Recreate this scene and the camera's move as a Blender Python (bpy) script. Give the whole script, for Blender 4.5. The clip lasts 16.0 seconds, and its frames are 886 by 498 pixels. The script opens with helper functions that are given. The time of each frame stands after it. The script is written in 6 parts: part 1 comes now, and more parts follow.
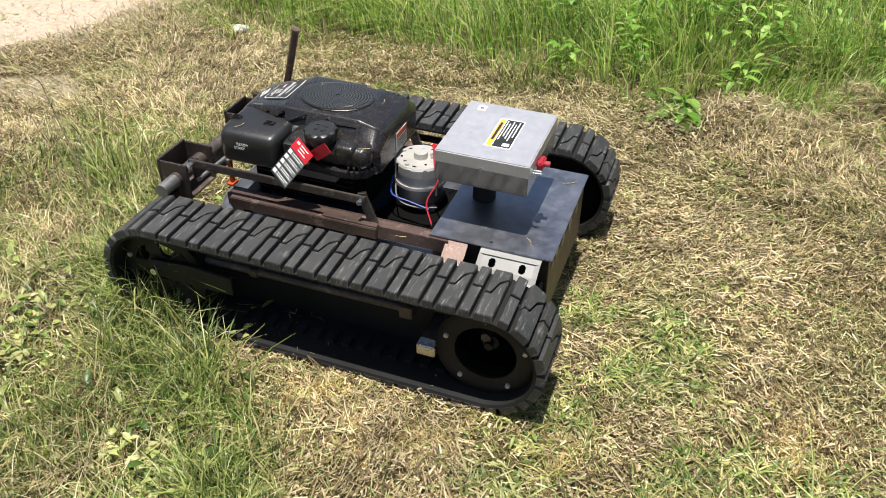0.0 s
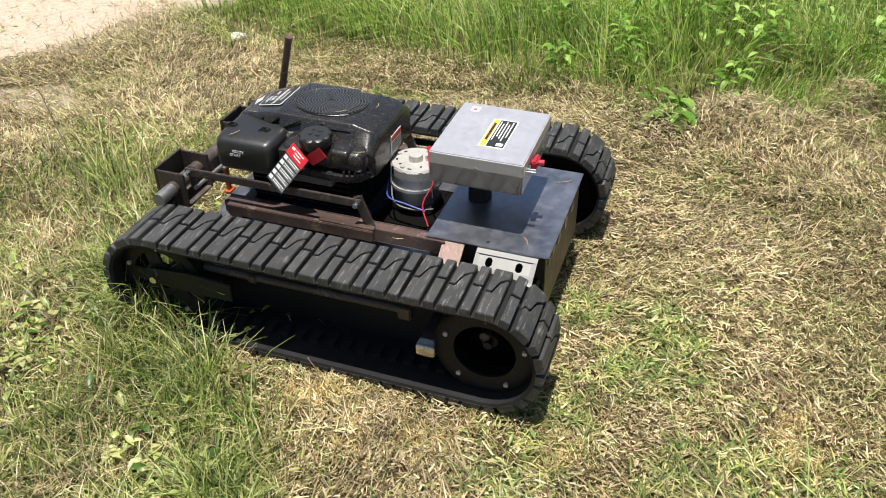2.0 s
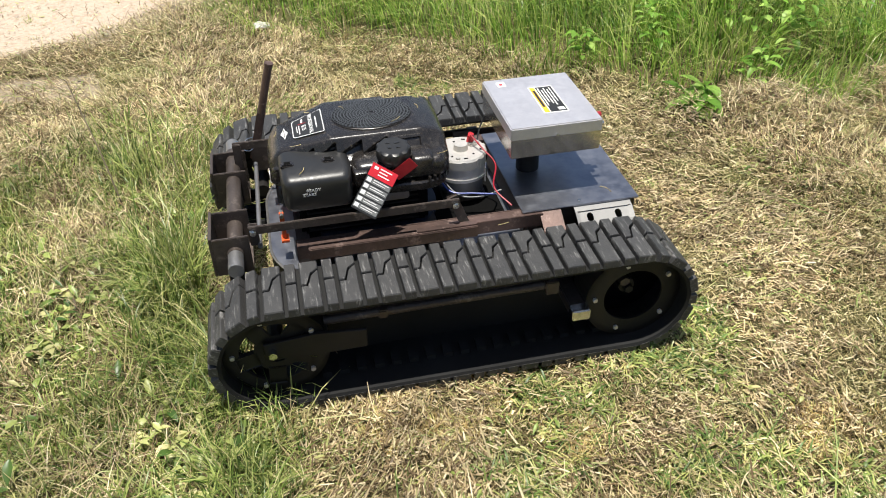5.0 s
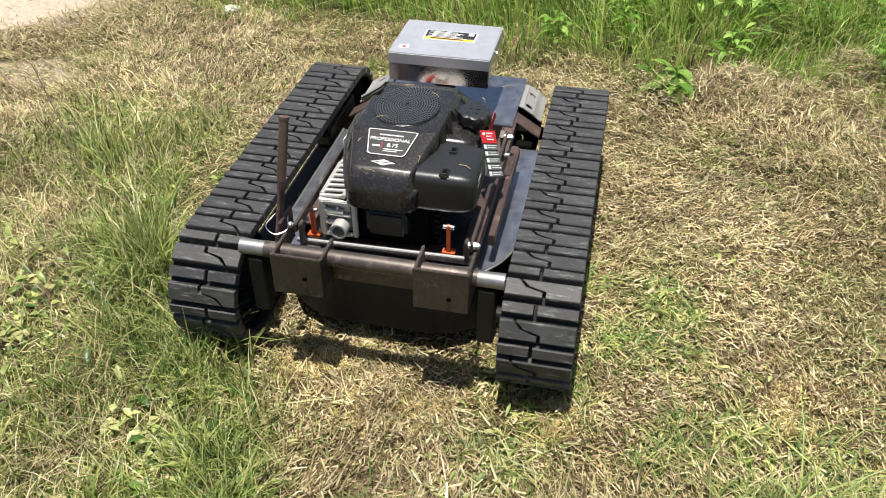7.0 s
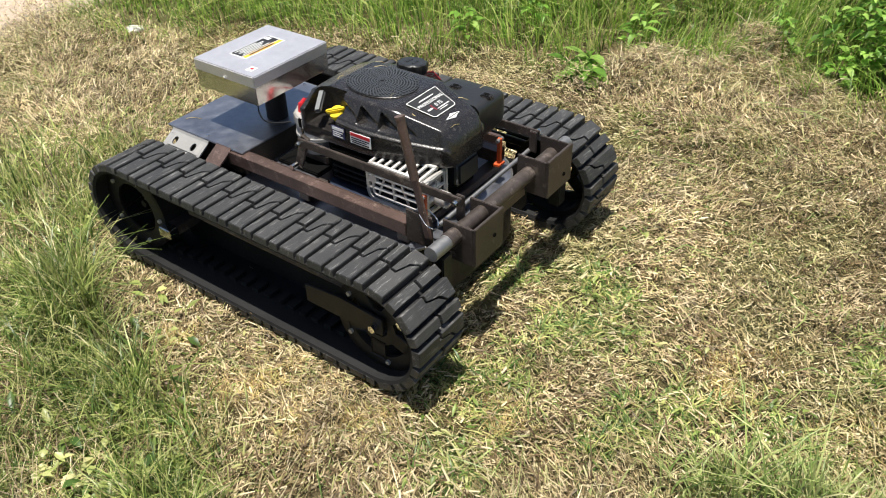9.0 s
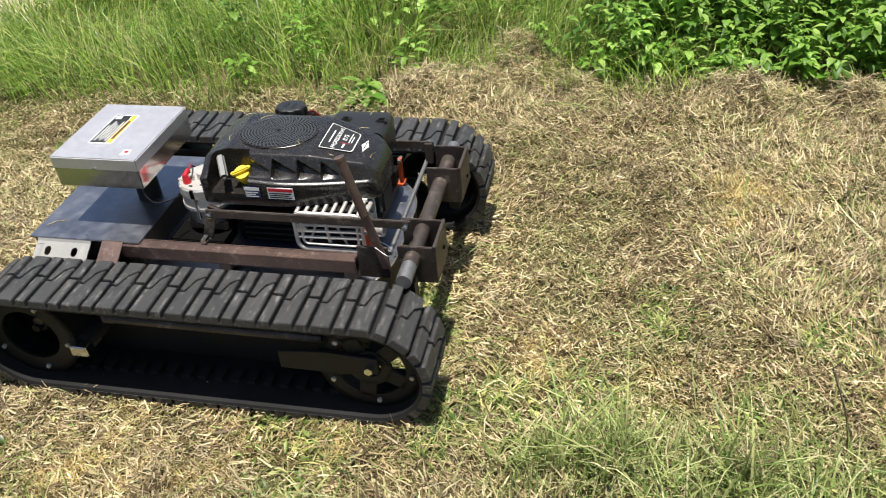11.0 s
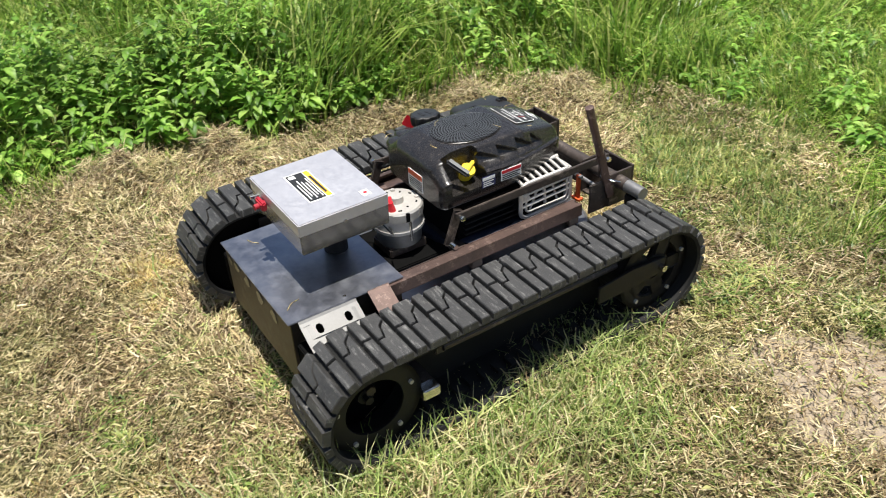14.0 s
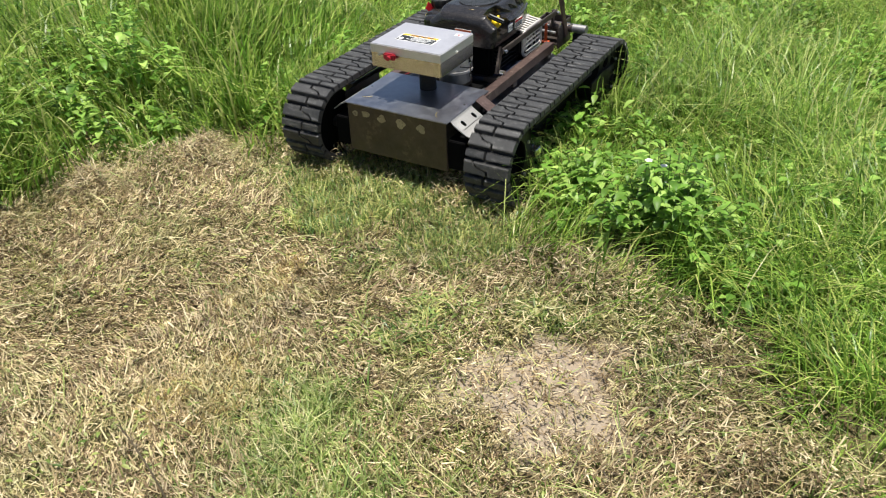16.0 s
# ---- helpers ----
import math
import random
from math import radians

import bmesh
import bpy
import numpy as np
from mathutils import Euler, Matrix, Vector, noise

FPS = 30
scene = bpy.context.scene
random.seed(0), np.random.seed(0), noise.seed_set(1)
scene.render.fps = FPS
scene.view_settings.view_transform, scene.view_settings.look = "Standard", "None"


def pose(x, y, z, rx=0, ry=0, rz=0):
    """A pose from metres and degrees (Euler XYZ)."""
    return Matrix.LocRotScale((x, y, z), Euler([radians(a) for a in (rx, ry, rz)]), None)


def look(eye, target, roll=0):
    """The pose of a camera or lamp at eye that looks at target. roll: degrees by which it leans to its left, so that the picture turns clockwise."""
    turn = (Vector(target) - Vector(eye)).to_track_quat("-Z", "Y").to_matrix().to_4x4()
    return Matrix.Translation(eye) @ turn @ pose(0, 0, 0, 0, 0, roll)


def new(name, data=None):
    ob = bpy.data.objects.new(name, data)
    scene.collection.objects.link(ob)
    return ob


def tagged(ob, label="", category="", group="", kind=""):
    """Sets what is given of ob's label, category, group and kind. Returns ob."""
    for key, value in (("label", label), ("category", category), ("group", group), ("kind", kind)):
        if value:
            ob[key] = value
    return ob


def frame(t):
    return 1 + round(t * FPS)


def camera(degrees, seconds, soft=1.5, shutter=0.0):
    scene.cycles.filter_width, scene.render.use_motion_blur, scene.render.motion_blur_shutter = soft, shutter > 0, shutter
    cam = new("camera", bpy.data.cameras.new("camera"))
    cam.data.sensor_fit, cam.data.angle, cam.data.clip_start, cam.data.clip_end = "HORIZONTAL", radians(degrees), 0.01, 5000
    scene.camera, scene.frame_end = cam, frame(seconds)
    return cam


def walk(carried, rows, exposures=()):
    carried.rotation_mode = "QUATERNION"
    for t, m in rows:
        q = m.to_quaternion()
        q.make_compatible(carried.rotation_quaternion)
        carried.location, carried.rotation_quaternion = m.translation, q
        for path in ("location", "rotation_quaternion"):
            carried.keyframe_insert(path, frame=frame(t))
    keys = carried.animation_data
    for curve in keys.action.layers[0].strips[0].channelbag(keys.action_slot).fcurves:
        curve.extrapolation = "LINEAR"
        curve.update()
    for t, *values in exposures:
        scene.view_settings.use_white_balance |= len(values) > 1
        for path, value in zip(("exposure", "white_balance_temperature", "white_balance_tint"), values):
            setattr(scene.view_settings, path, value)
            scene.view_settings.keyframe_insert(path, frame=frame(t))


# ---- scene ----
cam = camera(55.83, 16.0, soft=1.0, shutter=0.15)

# seconds, eye x, y, z, heading, tilt, lean (degrees)
CAM_ROWS = [
    (0, 0.000, -2.005, 1.564, 1.97, -36.06, 0.76),
    (0.5, 0.013, -2.010, 1.562, 2.12, -35.96, 0.21),
    (1, 0.015, -2.022, 1.563, 2.26, -35.94, 0.01),
    (1.5, 0.018, -2.031, 1.567, 2.12, -35.86, -0.18),
    (2, 0.016, -2.030, 1.566, 2.18, -35.68, -0.30),
    (2.5, 0.008, -2.019, 1.559, 2.88, -35.61, -0.31),
    (3, 0.004, -2.016, 1.564, 3.89, -35.69, -0.62),
    (3.5, 0.007, -2.022, 1.564, 4.82, -35.63, -0.90),
    (4, 0.002, -2.024, 1.565, 4.76, -35.80, -0.72),
    (4.2, 0.003, -2.025, 1.569, 4.18, -36.03, -1.53),
    (6.3, 0.013, -2.040, 1.552, 3.06, -36.72, -0.41),
    (6.5, 0.011, -2.042, 1.557, 2.76, -36.90, -0.35),
    (7, 0.017, -2.033, 1.556, 1.94, -37.33, -0.39),
    (7.5, 0.018, -2.025, 1.554, 1.24, -37.65, -0.38),
    (8, 0.018, -2.019, 1.555, 0.67, -37.88, -0.51),
    (8.2, 0.021, -2.011, 1.554, 0.38, -37.93, -0.62),
    (10.3, 0.042, -2.039, 1.519, -13.48, -36.10, -5.58),
    (10.5, 0.058, -2.047, 1.532, -14.59, -36.15, -5.41),
    (11, 0.103, -2.092, 1.537, -17.76, -35.56, -5.05),
    (11.5, 0.167, -2.128, 1.541, -23.25, -35.75, -5.49),
    (12, 0.185, -2.120, 1.555, -32.55, -36.55, -5.03),
    (12.5, 0.155, -2.082, 1.558, -40.84, -37.21, -3.64),
    (13, 0.147, -2.073, 1.567, -45.09, -37.59, -2.99),
    (13.5, 0.194, -2.114, 1.567, -52.23, -36.32, -2.24),
    (14, 0.230, -2.113, 1.607, -61.76, -34.74, -2.94),
    (14.5, 0.290, -2.122, 1.585, -68.77, -34.02, -3.62),
    (15, 0.384, -2.143, 1.588, -73.26, -33.49, -3.51),
    (15.5, 0.434, -2.101, 1.596, -81.01, -33.57, -3.30),
    (16, 0.429, -2.049, 1.600, -88.93, -33.60, -2.66),
]
walk(cam, [(t, pose(x, y, z, 90 + tilt, 0, head) @ pose(0, 0, 0, 0, 0, lean)) for t, x, y, z, head, tilt, lean in CAM_ROWS],
     exposures=[(0, 0.68), (13, 0.68), (14.5, 0.78), (15.5, 0.70), (16, 0.66)])

# the mower's way over the ground: seconds, x, y, z, roll, pitch, heading (degrees)
MOWER_ROWS = [
    (0, 0.000, 0.000, -0.010, 0.06, -0.50, 162.65),
    (0.5, 0.002, -0.011, -0.005, 0.08, -0.30, 162.52),
    (1, 0.002, -0.014, -0.004, 0.13, -0.16, 162.52),
    (1.5, 0.003, -0.009, -0.006, 0.11, -0.22, 162.20),
    (2, 0.002, -0.012, -0.004, 0.17, 0.04, 162.95),
    (2.5, -0.001, -0.013, 0.001, 0.42, 0.30, 164.90),
    (3, -0.024, 0.014, 0.002, 0.10, 0.28, 170.43),
    (3.5, -0.008, 0.033, 0.004, -0.16, 0.47, 179.68),
    (4, 0.035, 0.042, 0.004, -0.07, 0.28, 186.49),
    (4.2, 0.071, 0.043, 0.003, -0.04, 0.19, 186.53),
    (6.3, 0.029, 0.199, -0.003, 0.31, -0.11, 232.95),
    (6.5, 0.008, 0.231, -0.001, 0.26, 0.01, 239.92),
    (7, -0.064, 0.293, 0.004, -0.31, 0.03, 259.24),
    (7.5, -0.126, 0.323, 0.004, -0.57, 0.35, 277.20),
    (8, -0.222, 0.317, 0.003, -1.12, 0.04, 296.15),
    (8.2, -0.242, 0.311, 0.003, -1.30, 0.08, 302.38),
    (10.3, -0.304, 0.311, 0.001, 0.21, -0.03, 327.96),
    (10.5, -0.274, 0.309, 0.002, 0.40, 0.11, 328.32),
    (11, -0.007, 0.147, 0.003, 0.83, 0.40, 327.93),
    (11.5, 0.310, -0.044, -0.000, 0.37, 0.38, 328.19),
    (12, 0.583, -0.202, -0.001, 0.32, -0.12, 328.26),
    (12.5, 0.874, -0.384, 0.000, 0.40, -0.53, 327.93),
    (13, 1.207, -0.583, -0.006, 0.26, 0.29, 327.87),
    (13.5, 1.557, -0.808, -0.001, 0.15, -0.27, 329.49),
    (14, 1.808, -0.978, 0.000, -0.05, -0.34, 330.09),
    (14.5, 2.095, -1.146, -0.001, -0.40, -0.20, 331.66),
    (15, 2.568, -1.410, -0.000, -0.06, 0.27, 330.59),
    (15.5, 3.070, -1.714, 0.003, 0.08, -0.17, 330.22),
    (16, 3.549, -1.984, 0.003, 0.40, 0.04, 329.73),
]

# ---- light ----
SUN_DIR = Vector((-0.04, -0.06, 1.0)).normalized()
world = bpy.data.worlds.new("world")
scene.world = world
world.use_nodes = True
wn = world.node_tree.nodes
sky = wn.new("ShaderNodeTexSky")
sky.sky_type = "NISHITA"
sky.sun_disc = False
sky.sun_elevation = math.asin(SUN_DIR.z)
sky.sun_rotation = math.atan2(SUN_DIR.x, SUN_DIR.y)
sky.dust_density = 1.5
wn["Background"].inputs["Strength"].default_value = 0.072
world.node_tree.links.new(sky.outputs[0], wn["Background"].inputs["Color"])
sun = new("sun", bpy.data.lights.new("sun", "SUN"))
sun.data.energy = 5.0
sun.data.angle = radians(0.53)
sun.data.color = (1.0, 0.96, 0.88)
sun.matrix_world = look(SUN_DIR * 20, (0, 0, 0))


# ---- materials ----
def mat(name, build):
    m = bpy.data.materials.new(name)
    m.use_nodes = True
    nt = m.node_tree
    build(nt, nt.nodes["Principled BSDF"], nt.nodes["Material Output"])
    return m


def link(nt, a, b):
    nt.links.new(a, b)


def noise_tex(nt, scale, detail=4, rough=0.6, space="Object", vary=False, stretch=None):
    tc = nt.nodes.new("ShaderNodeTexCoord")
    n = nt.nodes.new("ShaderNodeTexNoise")
    n.inputs["Scale"].default_value = scale
    n.inputs["Detail"].default_value = detail
    n.inputs["Roughness"].default_value = rough
    if vary:
        info = nt.nodes.new("ShaderNodeObjectInfo")
        off = nt.nodes.new("ShaderNodeVectorMath")
        off.operation = "MULTIPLY_ADD"
        off.inputs[0].default_value = (7.1, 3.7, 5.3)
        link(nt, info.outputs["Random"], off.inputs[1])
        link(nt, tc.outputs[space], off.inputs[2])
        link(nt, off.outputs[0], n.inputs["Vector"])
        if stretch:
            mul = nt.nodes.new("ShaderNodeVectorMath")
            mul.operation = "MULTIPLY"
            mul.inputs[1].default_value = stretch
            link(nt, off.outputs[0], mul.inputs[0])
            link(nt, mul.outputs[0], n.inputs["Vector"])
    else:
        link(nt, tc.outputs[space], n.inputs["Vector"])
    return n


def ramp(nt, fac, stops):
    r = nt.nodes.new("ShaderNodeValToRGB")
    e = r.color_ramp.elements
    while len(e) < len(stops):
        e.new(0.5)
    for el, (p, col) in zip(e, stops):
        el.position = p
        el.color = (*col, 1)
    link(nt, fac, r.inputs[0])
    return r


def bump(nt, height, strength, dist, normal_in):
    b = nt.nodes.new("ShaderNodeBump")
    b.inputs["Strength"].default_value = strength
    b.inputs["Distance"].default_value = dist
    link(nt, height, b.inputs["Height"])
    link(nt, b.outputs[0], normal_in)
    return b


def mix_col(nt, fac, a, b, mode="MIX"):
    m = nt.nodes.new("ShaderNodeMix")
    m.data_type = "RGBA"
    m.blend_type = mode
    for sock, v in ((m.inputs[0], fac), (m.inputs[6], a), (m.inputs[7], b)):
        if isinstance(v, (int, float)):
            sock.default_value = v
        elif isinstance(v, tuple):
            sock.default_value = (*v, 1)
        else:
            link(nt, v, sock)
    return m.outputs[2]


def surface(name, dark, light, rough, metal=0.0, scale=30, bump_s=0.15, spots=None, rough2=None, coat=0.0, vary=False, scuff=None, spec=0.5):
    """A worn solid: two scales of tone, changing gloss and fine relief."""
    def build(nt, bsdf, out):
        big = noise_tex(nt, scale * 0.25, 3, vary=vary)
        fine = noise_tex(nt, scale * 4, 6, 0.7, vary=vary)
        col = ramp(nt, big.outputs[0], [(0.3, dark), (0.7, light)]).outputs[0]
        col = mix_col(nt, 0.35, col, ramp(nt, fine.outputs[0], [(0.35, dark), (0.65, light)]).outputs[0])
        if spots:
            s = noise_tex(nt, scale * 0.9, 8, 0.75, vary=vary, stretch=scuff)
            col = mix_col(nt, ramp(nt, s.outputs[0], [(0.55, (0, 0, 0)), (0.66, (1, 1, 1))]).outputs[0], col, spots)
        link(nt, col, bsdf.inputs["Base Color"])
        bsdf.inputs["Metallic"].default_value = metal
        bsdf.inputs["Coat Weight"].default_value = coat
        bsdf.inputs["Specular IOR Level"].default_value = spec
        r2 = rough2 if rough2 is not None else min(1, rough + 0.15)
        rr = ramp(nt, fine.outputs[0], [(0.3, (rough,) * 3), (0.7, (r2,) * 3)])
        link(nt, rr.outputs[0], bsdf.inputs["Roughness"])
        bump(nt, fine.outputs[0], bump_s, 0.002, bsdf.inputs["Normal"])
    return mat(name, build)


def blade_mat(name, stops, trans=0.35, rough=0.55, patch=None, scale=2.6):
    """Blades and leaves: every blade its own tone, some light coming through."""
    def build(nt, bsdf, out):
        geo = nt.nodes.new("ShaderNodeNewGeometry")
        r = ramp(nt, geo.outputs["Random Per Island"], stops)
        col = r.outputs[0]
        n = noise_tex(nt, 1.7, 3)
        hsv = nt.nodes.new("ShaderNodeHueSaturation")
        v = nt.nodes.new("ShaderNodeMapRange")
        link(nt, n.outputs[0], v.inputs[0])
        v.inputs[1].default_value, v.inputs[2].default_value = 0.3, 0.7
        v.inputs[3].default_value, v.inputs[4].default_value = 0.75, 1.2
        link(nt, v.outputs[0], hsv.inputs["Value"])
        link(nt, col, hsv.inputs["Color"])
        n2 = noise_tex(nt, 13.0, 3)
        v2 = nt.nodes.new("ShaderNodeMapRange")
        link(nt, n2.outputs[0], v2.inputs[0])
        v2.inputs[1].default_value, v2.inputs[2].default_value = 0.32, 0.68
        v2.inputs[3].default_value, v2.inputs[4].default_value = 0.66, 1.3
        h2 = nt.nodes.new("ShaderNodeHueSaturation")
        link(nt, v2.outputs[0], h2.inputs["Value"])
        link(nt, hsv.outputs[0], h2.inputs["Color"])
        col = h2.outputs[0]
        if patch:
            pn = noise_tex(nt, scale, 5, 0.65)
            other = ramp(nt, geo.outputs["Random Per Island"], patch).outputs[0]
            col = mix_col(nt, ramp(nt, pn.outputs[0], [(0.51, (0, 0, 0)), (0.66, (1, 1, 1))]).outputs[0], col, other)
        link(nt, col, bsdf.inputs["Base Color"])
        bsdf.inputs["Roughness"].default_value = rough
        bsdf.inputs["Specular IOR Level"].default_value = 0.35
        tr = nt.nodes.new("ShaderNodeBsdfTranslucent")
        link(nt, col, tr.inputs["Color"])
        mx = nt.nodes.new("ShaderNodeMixShader")
        mx.inputs[0].default_value = trans
        link(nt, bsdf.outputs[0], mx.inputs[1])
        link(nt, tr.outputs[0], mx.inputs[2])
        link(nt, mx.outputs[0], out.inputs["Surface"])
    return mat(name, build)


def plain(name, col, rough=0.5, metal=0.0, spec=0.5):
    def build(nt, bsdf, out):
        n = noise_tex(nt, 60, 4)
        d = tuple(c * 0.8 for c in col)
        link(nt, ramp(nt, n.outputs[0], [(0.3, d), (0.65, col)]).outputs[0], bsdf.inputs["Base Color"])
        bsdf.inputs["Roughness"].default_value = rough
        bsdf.inputs["Metallic"].default_value = metal
        bsdf.inputs["Specular IOR Level"].default_value = spec
    return mat(name, build)


RUBBER = surface("rubber", (0.014, 0.014, 0.0145), (0.046, 0.045, 0.0435), 0.5, 0, 30, 0.7, spots=(0.17, 0.166, 0.158), vary=True, scuff=(5.0, 0.6, 1.5))
BELT = surface("belt_rubber", (0.007, 0.007, 0.007), (0.018, 0.018, 0.018), 0.65, 0, 20, 0.3, spec=0.2)
BLACK_STEEL = surface("black_steel", (0.007, 0.0065, 0.006), (0.02, 0.018, 0.017), 0.45, 0.1, 16, 0.2, spec=0.3)
STEEL = surface("mill_steel", (0.19, 0.20, 0.235), (0.40, 0.41, 0.45), 0.28, 0.92, 7, 0.12, rough2=0.44)
REAR_STEEL = surface("brown_mill_steel", (0.055, 0.045, 0.035), (0.13, 0.105, 0.08), 0.42, 0.7, 9, 0.2, spots=(0.17, 0.14, 0.10))
WORN = surface("worn_spot_steel", (0.20, 0.17, 0.11), (0.42, 0.37, 0.26), 0.45, 0.6, 60, 0.2, spots=(0.10, 0.085, 0.06))
RUST = surface("rusty_steel", (0.060, 0.040, 0.034), (0.15, 0.098, 0.083), 0.38, 0.5, 22, 0.35, spots=(0.26, 0.185, 0.155))
BROWN_STEEL = surface("brown_steel", (0.04, 0.032, 0.028), (0.115, 0.092, 0.08), 0.40, 0.5, 18, 0.25, spots=(0.2, 0.165, 0.14))
ALU = surface("aluminium", (0.52, 0.51, 0.53), (0.66, 0.65, 0.67), 0.40, 0.75, 18, 0.06, rough2=0.5)
MACHINED = surface("machined_aluminium", (0.50, 0.48, 0.46), (0.66, 0.64, 0.61), 0.3, 0.6, 50, 0.1, rough2=0.42)
BOX_ALU = surface("box_aluminium", (0.52, 0.50, 0.49), (0.66, 0.64, 0.62), 0.12, 0.97, 18, 0.03, rough2=0.22)
ALU_CAST = surface("cast_aluminium", (0.40, 0.385, 0.36), (0.60, 0.575, 0.54), 0.45, 0.55, 40, 0.3)
BRACKET = surface("dull_zinc", (0.21, 0.205, 0.20), (0.33, 0.325, 0.32), 0.42, 0.85, 24, 0.2)
GALV = surface("galvanised_steel", (0.21, 0.206, 0.20), (0.32, 0.314, 0.30), 0.62, 0.3, 26, 0.2)
CHROME = plain("bright_metal", (0.75, 0.74, 0.70), 0.22, 1.0)
COWL = surface("black_plastic", (0.010, 0.009, 0.0085), (0.021, 0.0185, 0.017), 0.17, 0, 130, 0.14, spots=(0.075, 0.065, 0.056), rough2=0.36, coat=0.12)
TANK = surface("tank_plastic", (0.011, 0.011, 0.011), (0.02, 0.02, 0.02), 0.33, 0, 30, 0.15)
GRILLE = surface("grille_plastic", (0.030, 0.032, 0.035), (0.065, 0.068, 0.072), 0.28, 0, 30, 0.1)
# near-black, almost no gloss: shade of holes and deep gaps put into the colour
SHADE_BLACK = plain("painted_shade", (0.004, 0.004, 0.004), 0.9, 0.0, 0.06)
BLUE_STEEL = surface("dark_blue_paint", (0.012, 0.016, 0.03), (0.03, 0.04, 0.07), 0.35, 0.2, 20, 0.1)
RED_WIRE = plain("red_wire", (0.33, 0.012, 0.025), 0.45)
RED = plain("red_plastic", (0.55, 0.02, 0.03), 0.35)
ORANGE = plain("orange_paint", (0.55, 0.09, 0.02), 0.5)
YELLOW = plain("yellow_plastic", (0.80, 0.58, 0.02), 0.4)
WHITE = plain("white_print", (0.75, 0.75, 0.73), 0.5)
INK = plain("black_print", (0.015, 0.015, 0.015), 0.5)
WARN = plain("orange_print", (0.85, 0.43, 0.03), 0.5)
BLUE = plain("blue_insulation", (0.03, 0.06, 0.3), 0.4)
NAVY = plain("navy_print", (0.02, 0.025, 0.09), 0.5)
CARD = plain("grey_card", (0.15, 0.155, 0.15), 0.5)

DRY_TONES = [(0.0, (0.10, 0.064, 0.032)), (0.3, (0.25, 0.18, 0.095)), (0.55, (0.50, 0.39, 0.215)), (0.76, (0.76, 0.64, 0.42)), (0.88, (0.42, 0.40, 0.16)), (1.0, (0.20, 0.26, 0.08))]
OLIVE_TONES = [(0.0, (0.09, 0.085, 0.033)), (0.35, (0.29, 0.265, 0.10)), (0.65, (0.53, 0.46, 0.23)), (0.83, (0.73, 0.62, 0.38)), (1.0, (0.15, 0.22, 0.055))]
STRAW = blade_mat("straw", DRY_TONES, 0.22, 0.5, OLIVE_TONES)
SHORT = blade_mat("short_grass", [(0.0, (0.095, 0.16, 0.03)), (0.4, (0.185, 0.26, 0.055)), (0.7, (0.325, 0.37, 0.105)), (1.0, (0.50, 0.48, 0.20))], 0.35, 0.4,
                  [(0.0, (0.16, 0.20, 0.05)), (0.5, (0.34, 0.38, 0.11)), (1.0, (0.58, 0.52, 0.25))], 4.0)
TALL = blade_mat("tall_grass", [(0.0, (0.06, 0.14, 0.02)), (0.4, (0.195, 0.345, 0.05)), (0.75, (0.41, 0.54, 0.11)), (1.0, (0.62, 0.61, 0.26))], 0.46, 0.34)
MEADOW = blade_mat("meadow_grass", [(0.0, (0.05, 0.125, 0.016)), (0.45, (0.165, 0.30, 0.038)), (0.8, (0.35, 0.47, 0.085)), (1.0, (0.55, 0.53, 0.19))], 0.42, 0.34)
CLUMP = blade_mat("seeding_grass", [(0.0, (0.13, 0.21, 0.05)), (0.4, (0.27, 0.35, 0.10)), (0.75, (0.47, 0.50, 0.20)), (1.0, (0.66, 0.60, 0.35))], 0.35, 0.4)
LUSH = blade_mat("lush_grass", [(0.0, (0.06, 0.12, 0.025)), (0.35, (0.19, 0.26, 0.06)), (0.66, (0.38, 0.43, 0.13)), (0.88, (0.50, 0.50, 0.20)), (1.0, (0.62, 0.55, 0.30))], 0.38, 0.36)
LEAF = blade_mat("weed_leaf", [(0.0, (0.09, 0.20, 0.025)), (0.5, (0.22, 0.41, 0.06)), (1.0, (0.44, 0.62, 0.15))], 0.48, 0.44)
BROAD = blade_mat("broad_leaf_grass", [(0.0, (0.07, 0.15, 0.035)), (0.4, (0.20, 0.28, 0.075)), (0.75, (0.40, 0.43, 0.14)), (1.0, (0.60, 0.54, 0.22))], 0.35, 0.36, [(0.0, (0.12, 0.20, 0.07)), (0.6, (0.35, 0.42, 0.13)), (1.0, (0.66, 0.58, 0.24))], 6.0)
GOLD = blade_mat("golden_straw", [(0.0, (0.22, 0.14, 0.06)), (0.35, (0.50, 0.38, 0.16)), (0.7, (0.72, 0.58, 0.28)), (1.0, (0.42, 0.42, 0.13))], 0.25, 0.45)
STEM = plain("green_stem", (0.12, 0.17, 0.05), 0.6)
DRY = plain("dry_stem", (0.13, 0.10, 0.06), 0.7)
THATCH = surface("matted_thatch", (0.10, 0.07, 0.04), (0.30, 0.22, 0.12), 0.9, 0, 40, 0.9)
PALE = plain("pale_scrap", (0.75, 0.72, 0.68), 0.6)


